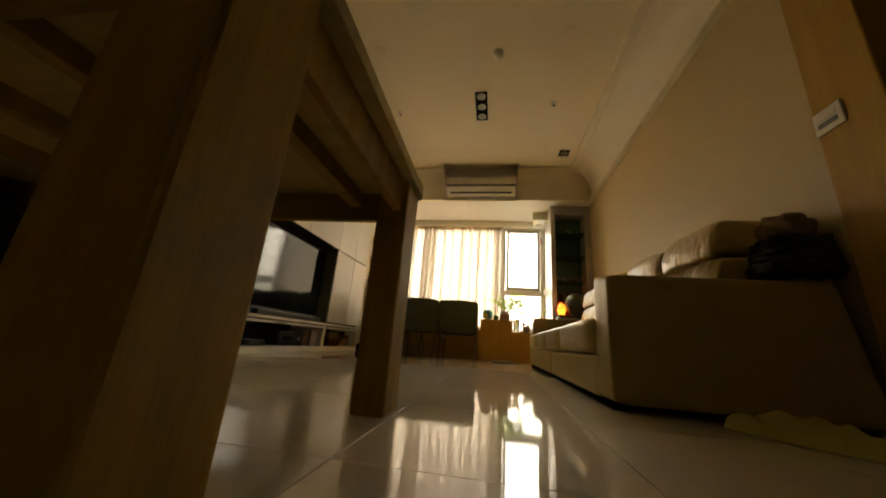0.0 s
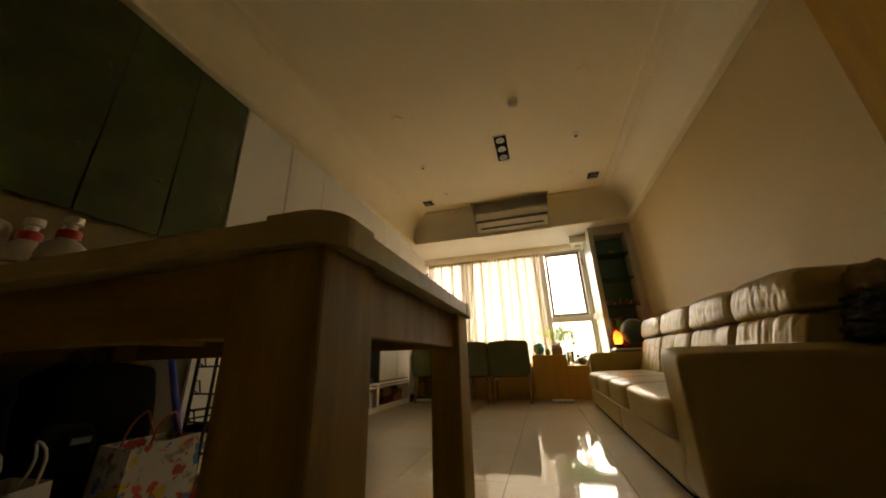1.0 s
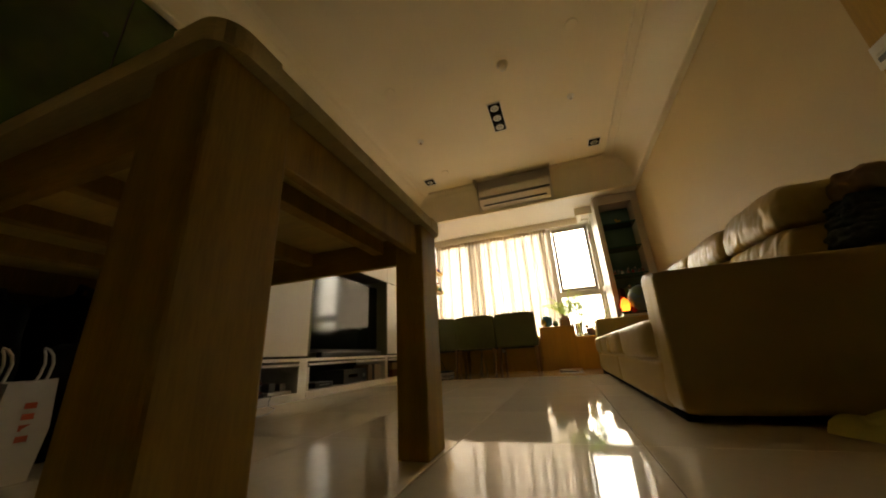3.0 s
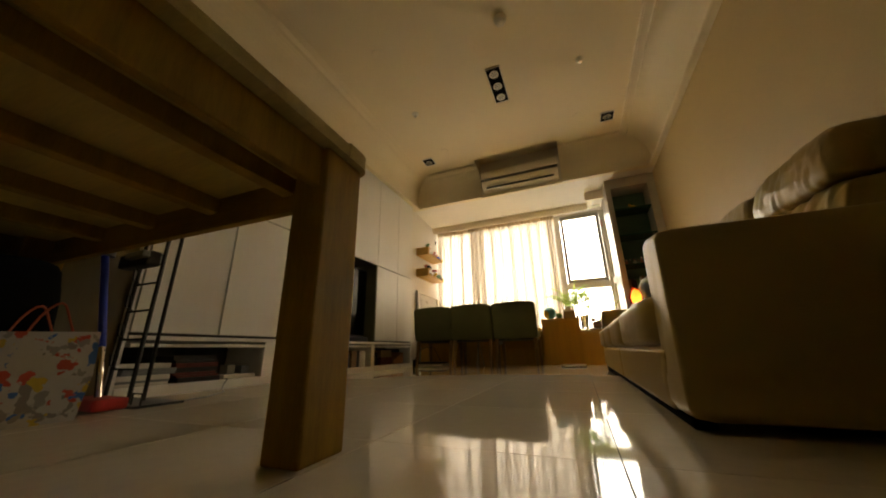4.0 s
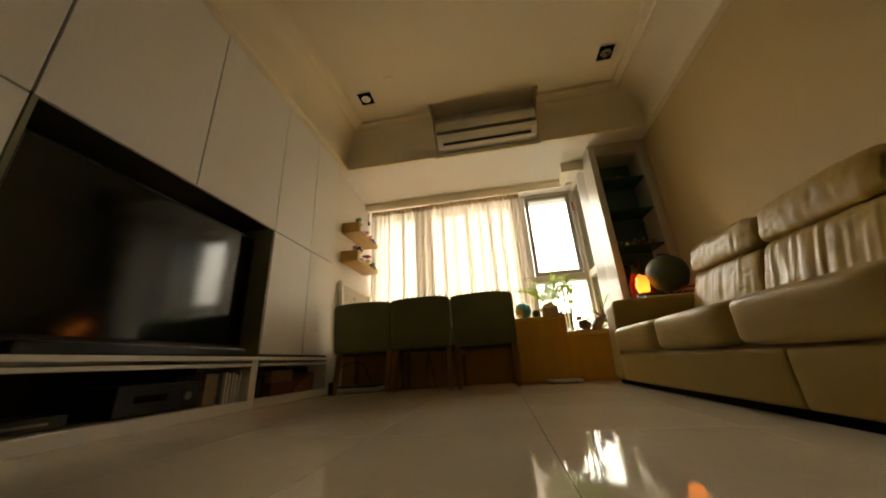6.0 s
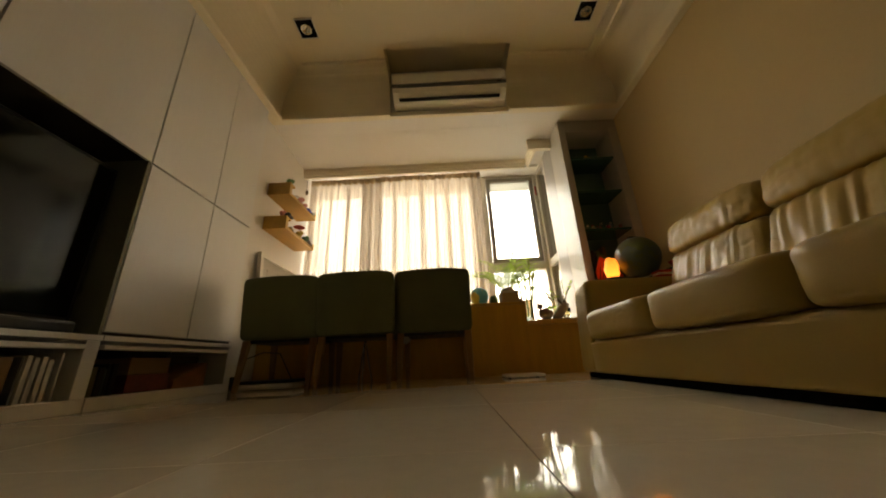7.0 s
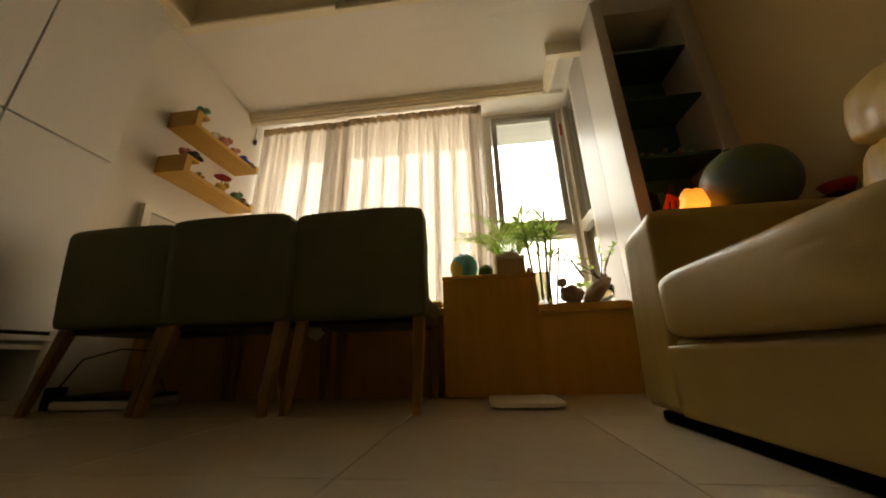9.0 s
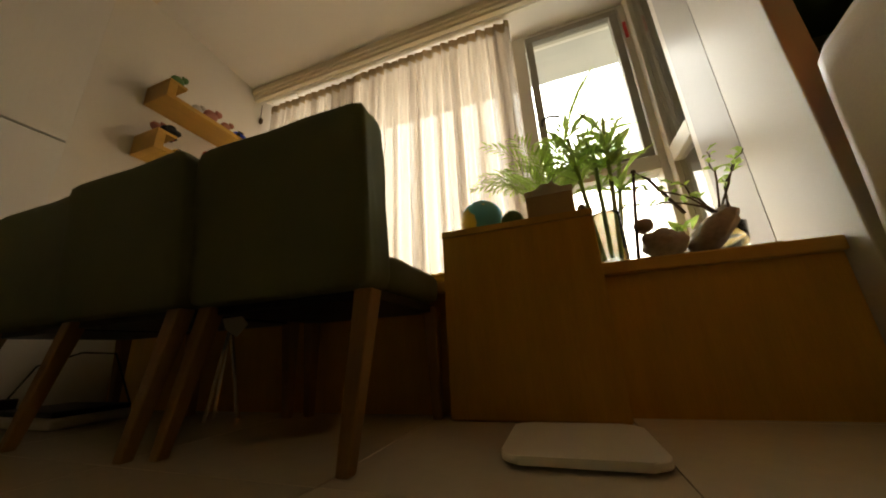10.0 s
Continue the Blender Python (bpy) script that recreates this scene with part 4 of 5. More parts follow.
# ---- chairs ----
def chair(x, y, label):
    t = thing("dining_chair", x, y, 0, label, "chair", "chairs along the window seat")
    w = 0.28
    tmp = pillow(x - w, x + w, y, y + 0.10, 0.345, 0.79, 18, 0, 14, 0.003, (4, 4, 4), seed=x)
    for v in tmp.verts:
        k = (v.co.z - 0.345) / 0.445
        v.co.y -= 0.05 * k
        v.co.z += 0.022 * (1 - ((v.co.x - x) / w) ** 2) * max(0, k) ** 3
        v.co.y += 0.025 * (1 - ((v.co.x - x) / w) ** 2) * k
    part("backrest", tmp, M_FABRIC, t, "", True)
    part("seat", pillow(x - w + 0.005, x + w - 0.005, y + 0.09, y + 0.50, 0.35, 0.455, 6, 0, 12, 0.003, seed=x), M_FABRIC, t, "", True)
    part("seat_frame", box(x - w + 0.03, x + w - 0.03, y + 0.05, y + 0.46, 0.325, 0.352, 0.004), M_BLACK, t)
    for sx in (-1, 1):
        for yy, dy in ((y + 0.05, -0.065), (y + 0.44, 0.02)):
            cx = x + sx * (w - 0.035)
            bm = bmesh.new()
            lo, hi = [], []
            for a, b in ((-1, -1), (1, -1), (1, 1), (-1, 1)):
                lo.append(bm.verts.new((cx + sx * 0.003 + a * 0.014, yy + dy + b * 0.014, 0.0)))
                hi.append(bm.verts.new((cx + a * 0.023, yy + b * 0.023, 0.345)))
            for i in range(4):
                bm.faces.new((lo[i], lo[(i + 1) % 4], hi[(i + 1) % 4], hi[i]))
            bm.faces.new(lo)
            bm.faces.new(hi)
            bmesh.ops.bevel(bm, geom=bm.edges[:], offset=0.004, segments=2, profile=0.5, affect='EDGES')
            part("leg", bm, M_CHLEG, t)
    return t


first_chair = chair(-0.41, 5.24, "olive-grey upholstered dining chair with wooden legs beside the oak box")
part("paper_tag", prism([(-0.685, 0.322), (-0.612, 0.324), (-0.585, 0.300), (-0.622, 0.268), (-0.668, 0.292)], "y", 5.345, 5.348), M_PAPER, first_chair, "creased white paper tag hanging under the seat")
chair(-0.975, 5.21, "olive-grey upholstered dining chair between two others")
chair(-1.54, 5.24, "olive-grey upholstered dining chair close to the cabinet wall")

# ---- ceiling fittings ----
def spot_box(x0, x1, y0, y1, n, label):
    t = thing("ceiling_spotlight", (x0 + x1) / 2, (y0 + y1) / 2, HC - 0.01, label, "ceiling light")
    bm = box(x0, x1, y0, y0 + 0.007, HC - 0.012, HC - 0.001)
    box(x0, x1, y1 - 0.007, y1, HC - 0.012, HC - 0.001, bm=bm)
    box(x0, x0 + 0.007, y0 + 0.007, y1 - 0.007, HC - 0.012, HC - 0.001, bm=bm)
    box(x1 - 0.007, x1, y0 + 0.007, y1 - 0.007, HC - 0.012, HC - 0.001, bm=bm)
    part("frame", bm, M_WHITE, t)
    part("backing", box(x0 + 0.007, x1 - 0.007, y0 + 0.007, y1 - 0.007, HC - 0.006, HC - 0.001), M_MATT, t)
    step = (y1 - y0) / n
    for i in range(n):
        cx, cy = (x0 + x1) / 2, y0 + step * (i + 0.5)
        lamp = part("lamp", lathe([(0.045, HC - 0.007), (0.048, HC - 0.018), (0.043, HC - 0.022), (0.028, HC - 0.014), (0, HC - 0.013)], cx, cy, 24), M_REFL if n > 1 else M_CHROME, t, "pale reflector lamp, switched off", True)
        for k in range(7):
            a = 2 * math.pi * k / 6
            q = 0 if k == 6 else 0.025
            part("lens", ball(cx + q * math.cos(a), cy + q * math.sin(a), HC - 0.016, 0.007, n=1), M_GREYP, lamp)


spot_box(-0.20, -0.045, 3.575, 4.085, 3, "black recessed ceiling fitting with three round lamps")
spot_box(0.945, 1.10, 4.76, 4.94, 1, "black recessed ceiling fitting with one round lamp")
spot_box(-1.50, -1.34, 4.79, 4.97, 1, "black recessed ceiling fitting with one round lamp")
for x, y in ((-1.143, 3.868), (0.707, 3.824)):
    t = thing("sprinkler", x, y, HC, "small white ceiling sprinkler head", "sprinkler", "sprinklers")
    part("rose", lathe([(0.04, HC - 0.001), (0.038, HC - 0.01), (0.02, HC - 0.016), (0, HC - 0.016)], x, y, 20), M_WHITE, t, "", True)
    part("head", lathe([(0.008, HC - 0.015), (0.01, HC - 0.035), (0.018, HC - 0.037), (0.018, HC - 0.04), (0, HC - 0.04)], x, y, 12), M_CHROME, t)
for x, y in ((-1.108, 2.991), (0.70, 2.937), (-1.108, 4.713), (0.686, 4.687)):
    t = thing("junction_cover", x, y, HC, "flush round junction cover painted over", "cover", "junction covers")
    part("disc", lathe([(0.055, HC - 0.001), (0.054, HC - 0.006), (0.045, HC - 0.008), (0, HC - 0.008)], x, y, 24), M_CEIL, t)
    part("rim", lathe([(0.060, HC - 0.001), (0.060, HC - 0.004), (0.056, HC - 0.004)], x, y, 24), M_TRIM, t)
sd = thing("smoke_detector", 0.064, 3.109, HC, "round white smoke detector on the ceiling", "detector")
part("base", lathe([(0.055, HC - 0.001), (0.055, HC - 0.015), (0.05, HC - 0.02), (0, HC - 0.02)], 0.064, 3.109), M_WHITE, sd, "", True)
part("dome", lathe([(0.042, HC - 0.02), (0.040, HC - 0.05), (0.03, HC - 0.062), (0, HC - 0.064)], 0.064, 3.109), M_WHITE, sd, "", True)

# air conditioner
ac = thing("air_conditioner", -0.18, 5.4, 2.55, "white split air conditioner set in the ceiling recess", "air conditioner")
AX0, AX1 = -0.735, 0.375
prof = [(5.525, 2.845), (5.315, 2.845), (5.29, 2.835), (5.278, 2.81), (5.278, 2.700), (5.29, 2.696), (5.525, 2.696)]
part("upper_body", prism(prof, "x", AX0, AX1), M_ACW, ac)
part("grey_band", prism([(5.525, 2.694), (5.284, 2.694), (5.290, 2.662), (5.525, 2.662)], "x", AX0, AX1), M_GREYP, ac, "grey-blue band across the front")
part("lower_body", prism([(5.525, 2.660), (5.296, 2.660), (5.318, 2.625), (5.375, 2.585), (5.41, 2.568), (5.525, 2.568)], "x", AX0, AX1), M_ACW, ac)
part("air_flap", prism([(5.292, 2.652), (5.300, 2.656), (5.368, 2.596), (5.356, 2.593)], "x", AX0 + 0.06, AX1 - 0.06), M_ACW, ac)
part("outlet_slot", prism([(5.352, 2.590), (5.362, 2.596), (5.386, 2.577), (5.374, 2.572)], "x", AX0 + 0.06, AX1 - 0.06), M_BLACK, ac)
for x in (AX0 + 0.03, AX1 - 0.03):
    part("end_cap", prism([(5.289, 2.657), (5.310, 2.622), (5.405, 2.563), (5.41, 2.569), (5.32, 2.63), (5.297, 2.659)], "x", x - 0.027, x + 0.027), M_ACW, ac)
part("indicator", box(0.29, 0.325, 5.280, 5.284, 2.672, 2.688), M_BLACK, ac)


# ---- wall shelves over the window seat ----
def z_shelf(y0, y1, z0, zt, label):
    t = thing("wall_shelf", -1.88, (y0 + y1) / 2, z0, label, "shelf", "wall shelves")
    part("board", box(-1.993, -1.775, y0 + 0.045, y1 - 0.03, z0, z0 + 0.03, 0.002, 1), M_OAKX, t)
    part("raised_end", box(-1.993, -1.775, y0, y0 + 0.045, z0, zt - 0.02, 0.002, 1), M_OAKX, t)
    part("upper_ledge", box(-1.993, -1.775, y0 - 0.0, y0 + 0.10, zt - 0.02, zt, 0.002, 1), M_OAKX, t)
    part("end_lip", box(-1.993, -1.775, y1 - 0.03, y1, z0, z0 + 0.065, 0.002, 1), M_OAKX, t)
    return t


z_shelf(5.60, 6.24, 1.735, 1.865, "honey oak wall shelf with a raised end, toys on it")
z_shelf(5.60, 6.26, 1.377, 1.508, "honey oak wall shelf with a raised end, toys on it")


def toy_car(x, y, z, s, body, label):
    t = thing("toy_car", x, y, z, label, "toy")
    part("body", pillow(x - 0.3 * s, x + 0.3 * s, y - 0.5 * s, y + 0.5 * s, z + 0.1 * s, z + 0.38 * s, 4, 0, 4), body, t, "", True)
    part("cabin", pillow(x - 0.25 * s, x + 0.25 * s, y - 0.25 * s, y + 0.2 * s, z + 0.3 * s, z + 0.58 * s, 3, 0, 4), M_BLACK, t, "", True)
    for sx in (-1, 1):
        for sy in (-0.3, 0.3):
            part("wheel", tube([(x + sx * 0.24 * s, y + sy * s, z + 0.12 * s), (x + sx * 0.33 * s, y + sy * s, z + 0.12 * s)], 0.12 * s, 12), M_BLACK, t)


def toy_animal(x, y, z, s, m, label, cap=None):
    t = thing("toy_figure", x, y, z, label, "toy")
    part("body", ball(x, y, z + 0.32 * s, 0.26 * s, 0.36 * s, 0.32 * s, 2, 0.15), m, t, "", True)
    part("head", ball(x + 0.1 * s, y + 0.32 * s, z + 0.58 * s, 0.19 * s, n=2, rough=0.1), m, t, "", True)
    for sy in (-0.2, 0.2):
        part("ear", ball(x + 0.05 * s, y + 0.32 * s + sy * 0.5 * s, z + 0.78 * s, 0.06 * s, n=1), m, t)
    if cap:
        part("stick", tube([(x, y, z + 0.5 * s), (x, y, z + 1.1 * s)], 0.03 * s, 6), M_TWIG, t)
        part("parasol", lathe([(0, z + 1.25 * s), (0.3 * s, z + 1.15 * s), (0.5 * s, z + 1.03 * s), (0.48 * s, z + 1.03 * s), (0, z + 1.2 * s)], x, y, 16), cap, t, "small red parasol", True)


toy_animal(-1.815, 5.655, 1.866, 0.105, M_GRNTOY, "small green toy turtle on the shelf end")
toy_animal(-1.81, 5.79, 1.766, 0.085, M_PAPER, "small pale toy figure on the shelf")
toy_animal(-1.81, 5.88, 1.766, 0.125, M_PINK, "small pink toy pig on the shelf")
toy_animal(-1.81, 5.99, 1.766, 0.095, M_PINK, "small pink toy pig on the shelf")
toy_car(-1.81, 6.10, 1.766, 0.10, M_BLUE, "small blue toy on the shelf")
solo("toy_block", box(-1.84, -1.79, 6.165, 6.205, 1.766, 1.81, 0.003), M_PANEL, "small dark wooden toy block on the shelf", "toy")
toy_animal(-1.83, 5.615, 1.509, 0.085, M_PINK, "small pink toy on the shelf end")
toy_car(-1.80, 5.675, 1.509, 0.10, M_BLACK, "small black toy car on the shelf end")
toy_car(-1.795, 5.735, 1.408, 0.06, M_YELLOW, "small yellow toy car on the shelf")
toy_car(-1.85, 5.70, 1.509, 0.075, M_RED, "small red and white toy car on the shelf end")
toy_animal(-1.81, 5.94, 1.408, 0.115, M_YELLOW, "small yellow and blue toy bird under a red parasol", M_RED)
toy_animal(-1.81, 6.09, 1.408, 0.115, M_GRNTOY, "small dark green toy figure on the shelf")
toy_car(-1.81, 6.175, 1.408, 0.10, M_BROWN, "small brown toy cart on the shelf")

# framed picture leaning on the wall behind the chairs
pf = thing("picture_frame", -1.95, 6.0, 0.44, "pale framed picture leaning against the wall on the window seat", "picture")


def leaning(y0, y1, z0, z1, d0, d1):
    bm = box(-1.99, -1.96, y0, y1, z0, z1, 0.004, 1)
    for v in bm.verts:
        v.co.x = (-1.988 if v.co.x < -1.975 else -1.988 + d1) + (1.15 - v.co.z) * 0.07 + d0
    return bm


for y0, y1, z0, z1 in ((5.58, 6.42, 1.105, 1.15), (5.58, 6.42, 0.442, 0.487), (5.58, 5.625, 0.487, 1.105), (6.375, 6.42, 0.487, 1.105)):
    part("moulding", leaning(y0, y1, z0, z1, 0.0, 0.035), M_WHITE, pf)
part("mount", leaning(5.625, 6.375, 0.487, 1.105, 0.0, 0.014), M_PAPER, pf)
part("print", leaning(5.72, 6.28, 0.58, 1.02, 0.0, 0.018), M_PHOTO, pf, "faded grey print")

# ---- corner behind the sofa ----
st = thing("side_table", 1.2, 5.4, 0, "low side table with a grey top between sofa and bookcase", "side table")
part("tabletop", box(0.955, 1.52, 5.20, 5.56, 0.625, 0.65, 0.004), M_GREYP, st)
part("edge_strip", box(0.955, 1.52, 5.194, 5.20, 0.627, 0.648), M_WHITE, st)
for x in (1.05, 1.46):
    for y in (5.23, 5.50):
        part("leg", box(x, x + 0.035, y, y + 0.035, 0, 0.625, 0.003), M_PANEL, st)
solo("folder", box(0.965, 1.14, 5.22, 5.42, 0.651, 0.668, 0.003), M_DARK, "thin dark folder lying on the side table", "folder")
salt = thing("salt_lamp", 1.03, 5.38, 0.668, "glowing orange salt crystal lamp on a dark base", "lamp")
part("base", lathe([(0, 0.669), (0.062, 0.669), (0.066, 0.68), (0.06, 0.70), (0, 0.70)], 1.03, 5.38, 20), M_BLACK, salt, "dark wooden base")
bm = ball(1.03, 5.38, 0.775, 0.056, 0.053, 0.088, 3, 0.28, 2.2)
part("crystal", bm, M_SALT, salt, "glowing orange crystal", True)
glow = new("salt_lamp_light", bpy.data.lights.new("salt_lamp_light", 'POINT'))
glow.data.energy, glow.data.color, glow.data.shadow_soft_size = 0.1, (1.0, 0.28, 0.05), 0.05
glow.location = (1.03, 5.45, 0.87)
bgl = thing("globe", 1.235, 5.34, 0.65, "large slate-blue globe on a dark stand", "globe")
bm = ball(1.235, 5.34, 0.853, 0.163, n=4)
part("sphere", bm, M_GLOBED, bgl, "", True)
pts = [(1.235 + 0.18 * math.sin(radians(a)), 5.34 + 0.02, 0.853 + 0.18 * math.cos(radians(a))) for a in range(-10, 181, 10)]
part("meridian", tube(pts, 0.007, 6), M_BLACK, bgl, "dark curved bracket")
part("stand", lathe([(0, 0.651), (0.07, 0.651), (0.07, 0.66), (0.02, 0.667), (0.012, 0.69), (0, 0.69)], 1.235, 5.36, 20), M_BLACK, bgl)
M_REDPAPER = mat("dull_red_paper", (0.20, 0.012, 0.01), 0.85, var=0.4, scale=14)
orn = thing("ornament", 1.07, 5.6, 0.65, "red lattice paper ornament with black bars", "ornament")
bm = bmesh.new()
pts = [(0.985, 0.665), (1.16, 0.665), (1.20, 0.76), (1.12, 0.87), (1.03, 0.93), (0.975, 0.80)]
prism(pts, "y", 5.535, 5.541, bm)
part("panel", bm, M_REDPAPER, orn)
for k in range(-3, 4):
    part("bar", tube([(1.09 + k * 0.026 - 0.02, 5.532, 0.70), (1.09 + k * 0.026 + 0.02, 5.532, 0.88)], 0.004, 5), M_BLACK, orn)
part("foot", box(1.05, 1.13, 5.52, 5.555, 0.651, 0.66), M_BLACK, orn)
solo("red_bowl", lathe([(0, 0.735), (0.03, 0.735), (0.055, 0.785), (0.052, 0.785), (0.028, 0.742), (0, 0.742)], 1.47, 5.26, 20), M_RED, "small red lacquer bowl on a box", "bowl", "", True)
solo("box", box(1.40, 1.515, 5.21, 5.32, 0.651, 0.734, 0.003), M_DARK, "dark box under the red bowl", "box")
tb2 = thing("book_stack", 1.36, 5.24, 0.65, "red books lying beside the globe", "books")
part("book", box(1.27, 1.39, 5.205, 5.30, 0.651, 0.672, 0.002), M_RED, tb2)
part("book", box(1.28, 1.385, 5.21, 5.295, 0.673, 0.69, 0.002), M_PAPER, tb2)
part("book", box(1.275, 1.39, 5.205, 5.29, 0.691, 0.708, 0.002), M_RED, tb2)

# things in the bookcase
fig = thing("figurine", 1.27, 5.78, 2.04, "small gilt animal figurine on the top glass shelf", "figurine")
part("body", ball(1.27, 5.78, 2.07, 0.035, 0.02, 0.025, 2, 0.2), M_YELLOW, fig, "", True)
part("head", ball(1.235, 5.78, 2.10, 0.018, n=2), M_YELLOW, fig, "", True)
for dx in (-0.02, 0.02):
    part("leg", tube([(1.27 + dx, 5.78, 2.041), (1.27 + dx, 5.78, 2.065)], 0.006, 6), M_YELLOW, fig)
for i in range(9):
    x = 1.07 + i * 0.045
    h = random.uniform(0.06, 0.13)
    c = thing("keepsake", x, 5.80, 1.255, random.choice(("small white and red keepsake on the glass shelf", "small painted ornament on the glass shelf")), "ornament")
    part("body", lathe([(0, 1.256), (0.017, 1.256), (0.02, 1.256 + h * 0.4), (0.012, 1.256 + h * 0.7), (0.009, 1.256 + h * 0.75), (0, 1.256 + h * 0.76)], x, 5.80 + random.uniform(-0.04, 0.04), 12), random.choice((M_PAPER, M_RED, M_GREYP, M_PINK)), c, "", True)
    part("top", ball(x, 5.80, 1.256 + h * 0.85, h * 0.14, n=2), random.choice((M_PAPER, M_RED)), c, "", True)
for z, n in ((0.86, 6),):
    x = 1.05
    t = thing("book_row", 1.2, 5.85, z, "dark books standing on the glass shelf", "books")
    for i in range(n):
        w = random.uniform(0.02, 0.04)
        part("book", box(x, x + w, 5.79, 5.95, z + 0.001, z + random.uniform(0.17, 0.24), 0.002, 1), random.choice((M_DARK, M_DARK, M_GRNTOY, M_PANEL)), t)
        x += w + 0.002

# ---- on the oak box and the sill ----
g2 = thing("globe", 0.0, 5.86, 0.598, "small bright blue globe on the oak box", "globe")
part("sphere", ball(0.0, 5.86, 0.69, 0.086, n=4), M_GLOBE, g2, "", True)
part("stand", lathe([(0, 0.599), (0.045, 0.599), (0.045, 0.605), (0.02, 0.612), (0, 0.612)], 0.0, 5.86, 20), M_BLACK, g2)
solo("cactus_pot", ball(0.125, 5.80, 0.643, 0.042, 0.042, 0.045, 3, 0.06, 9), M_GRNTOY, "small round green cactus on the oak box", "plant", "", True)
M_CARD = mat("pale_brown_card", (0.50, 0.36, 0.20), 0.7, var=0.1)
tis = thing("tissue_box", 0.26, 5.77, 0.598, "brown tissue box with a white paper top", "tissue box")
part("body", box(0.185, 0.335, 5.70, 5.85, 0.599, 0.685, 0.004), M_CARD, tis)
part("lid", box(0.182, 0.338, 5.697, 5.853, 0.685, 0.705, 0.005), M_PAPER, tis)
part("tissue", ball(0.26, 5.775, 0.712, 0.062, 0.06, 0.034, 3, 0.4, 4), M_PAPER, tis, "", True)
solo("pebble", ball(0.358, 5.75, 0.622, 0.016, 0.03, 0.024, 2, 0.2), M_STONE, "dark round pebble at the edge of the oak box", "pebble", "", True)

random.seed(11)


def leaflet(bm, base, d, up, length, width):
    """One thin folded leaf blade of four faces."""
    d = d.normalized()
    side = d.cross(up).normalized()
    up2 = side.cross(d)
    tip = base + d * length - Vector((0, 0, length * 0.18))
    mid = base + d * length * 0.45
    a, c = bm.verts.new(base), bm.verts.new(tip)
    l = bm.verts.new(mid + side * width / 2 + up2 * width * 0.18)
    r = bm.verts.new(mid - side * width / 2 + up2 * width * 0.18)
    m = bm.verts.new(mid)
    bm.faces.new((a, l, m))
    bm.faces.new((l, c, m))
    bm.faces.new((a, m, r))
    bm.faces.new((m, c, r))


def frond(base, heading, rise, length, n, leaf, leaves, width=0.011, droop=1.25):
    """A palm frond: an arching midrib with paired leaflets."""
    pts, p = [], Vector(base)
    h = Vector((math.cos(heading), math.sin(heading), 0))
    for i in range(13):
        u = i / 12
        pts.append(p.copy())
        a = rise - droop * u * u
        p = p + (h * math.cos(a) + Vector((0, 0, math.sin(a)))) * length / 12
    for i in range(n):
        u = 0.28 + 0.72 * i / (n - 1)
        k = min(11, int(u * 12))
        q = pts[k].lerp(pts[k + 1], u * 12 - k)
        d = (pts[k + 1] - pts[k]).normalized()
        side = d.cross(Vector((0, 0, 1))).normalized()
        s = leaf * (0.55 + 0.75 * math.sin(math.pi * (0.15 + 0.8 * (u - 0.28) / 0.72)))
        for sg in (-1, 1):
            leaflet(leaves, q, d * 0.75 + side * sg * (0.9 - 0.4 * u) + Vector((0, 0, random.uniform(-0.1, 0.15))), Vector((0, 0, 1)), s * random.uniform(0.85, 1.1), width)
    return pts


palm = thing("potted_palm", 0.27, 6.02, 0.598, "small green parlour palm in a pale pot on the oak box", "plant")
part("pot", lathe([(0, 0.599), (0.05, 0.599), (0.07, 0.72), (0.075, 0.725), (0.068, 0.73), (0.06, 0.715), (0, 0.71)], 0.27, 6.02), M_PAPER, palm, "pale ceramic pot", True)
leaves = bmesh.new()
stems = bmesh.new()
for i in range(26):
    a = 2 * math.pi * i / 26 + random.uniform(-0.2, 0.2)
    L = random.uniform(0.28, 0.46)
    rise = random.uniform(0.95, 1.5)
    pts = frond((0.30 + 0.02 * math.cos(a), 6.02 + 0.02 * math.sin(a), 0.71), a, rise, L, 13, 0.085, leaves)
    tube(pts, 0.0028, 5, stems, 0.3)
pts = frond((0.30, 6.05, 0.72), 0.05, 1.40, 0.72, 15, 0.10, leaves, 0.013, 0.5)
tube(pts, 0.003, 5, stems, 0.3)
pts = frond((0.26, 6.0, 0.71), 3.0, 1.0, 0.42, 12, 0.075, leaves, 0.012, 1.3)
tube(pts, 0.003, 5, stems, 0.3)
part("fronds", leaves, M_PALM, palm)
part("stems", stems, M_BAMBOO, palm)

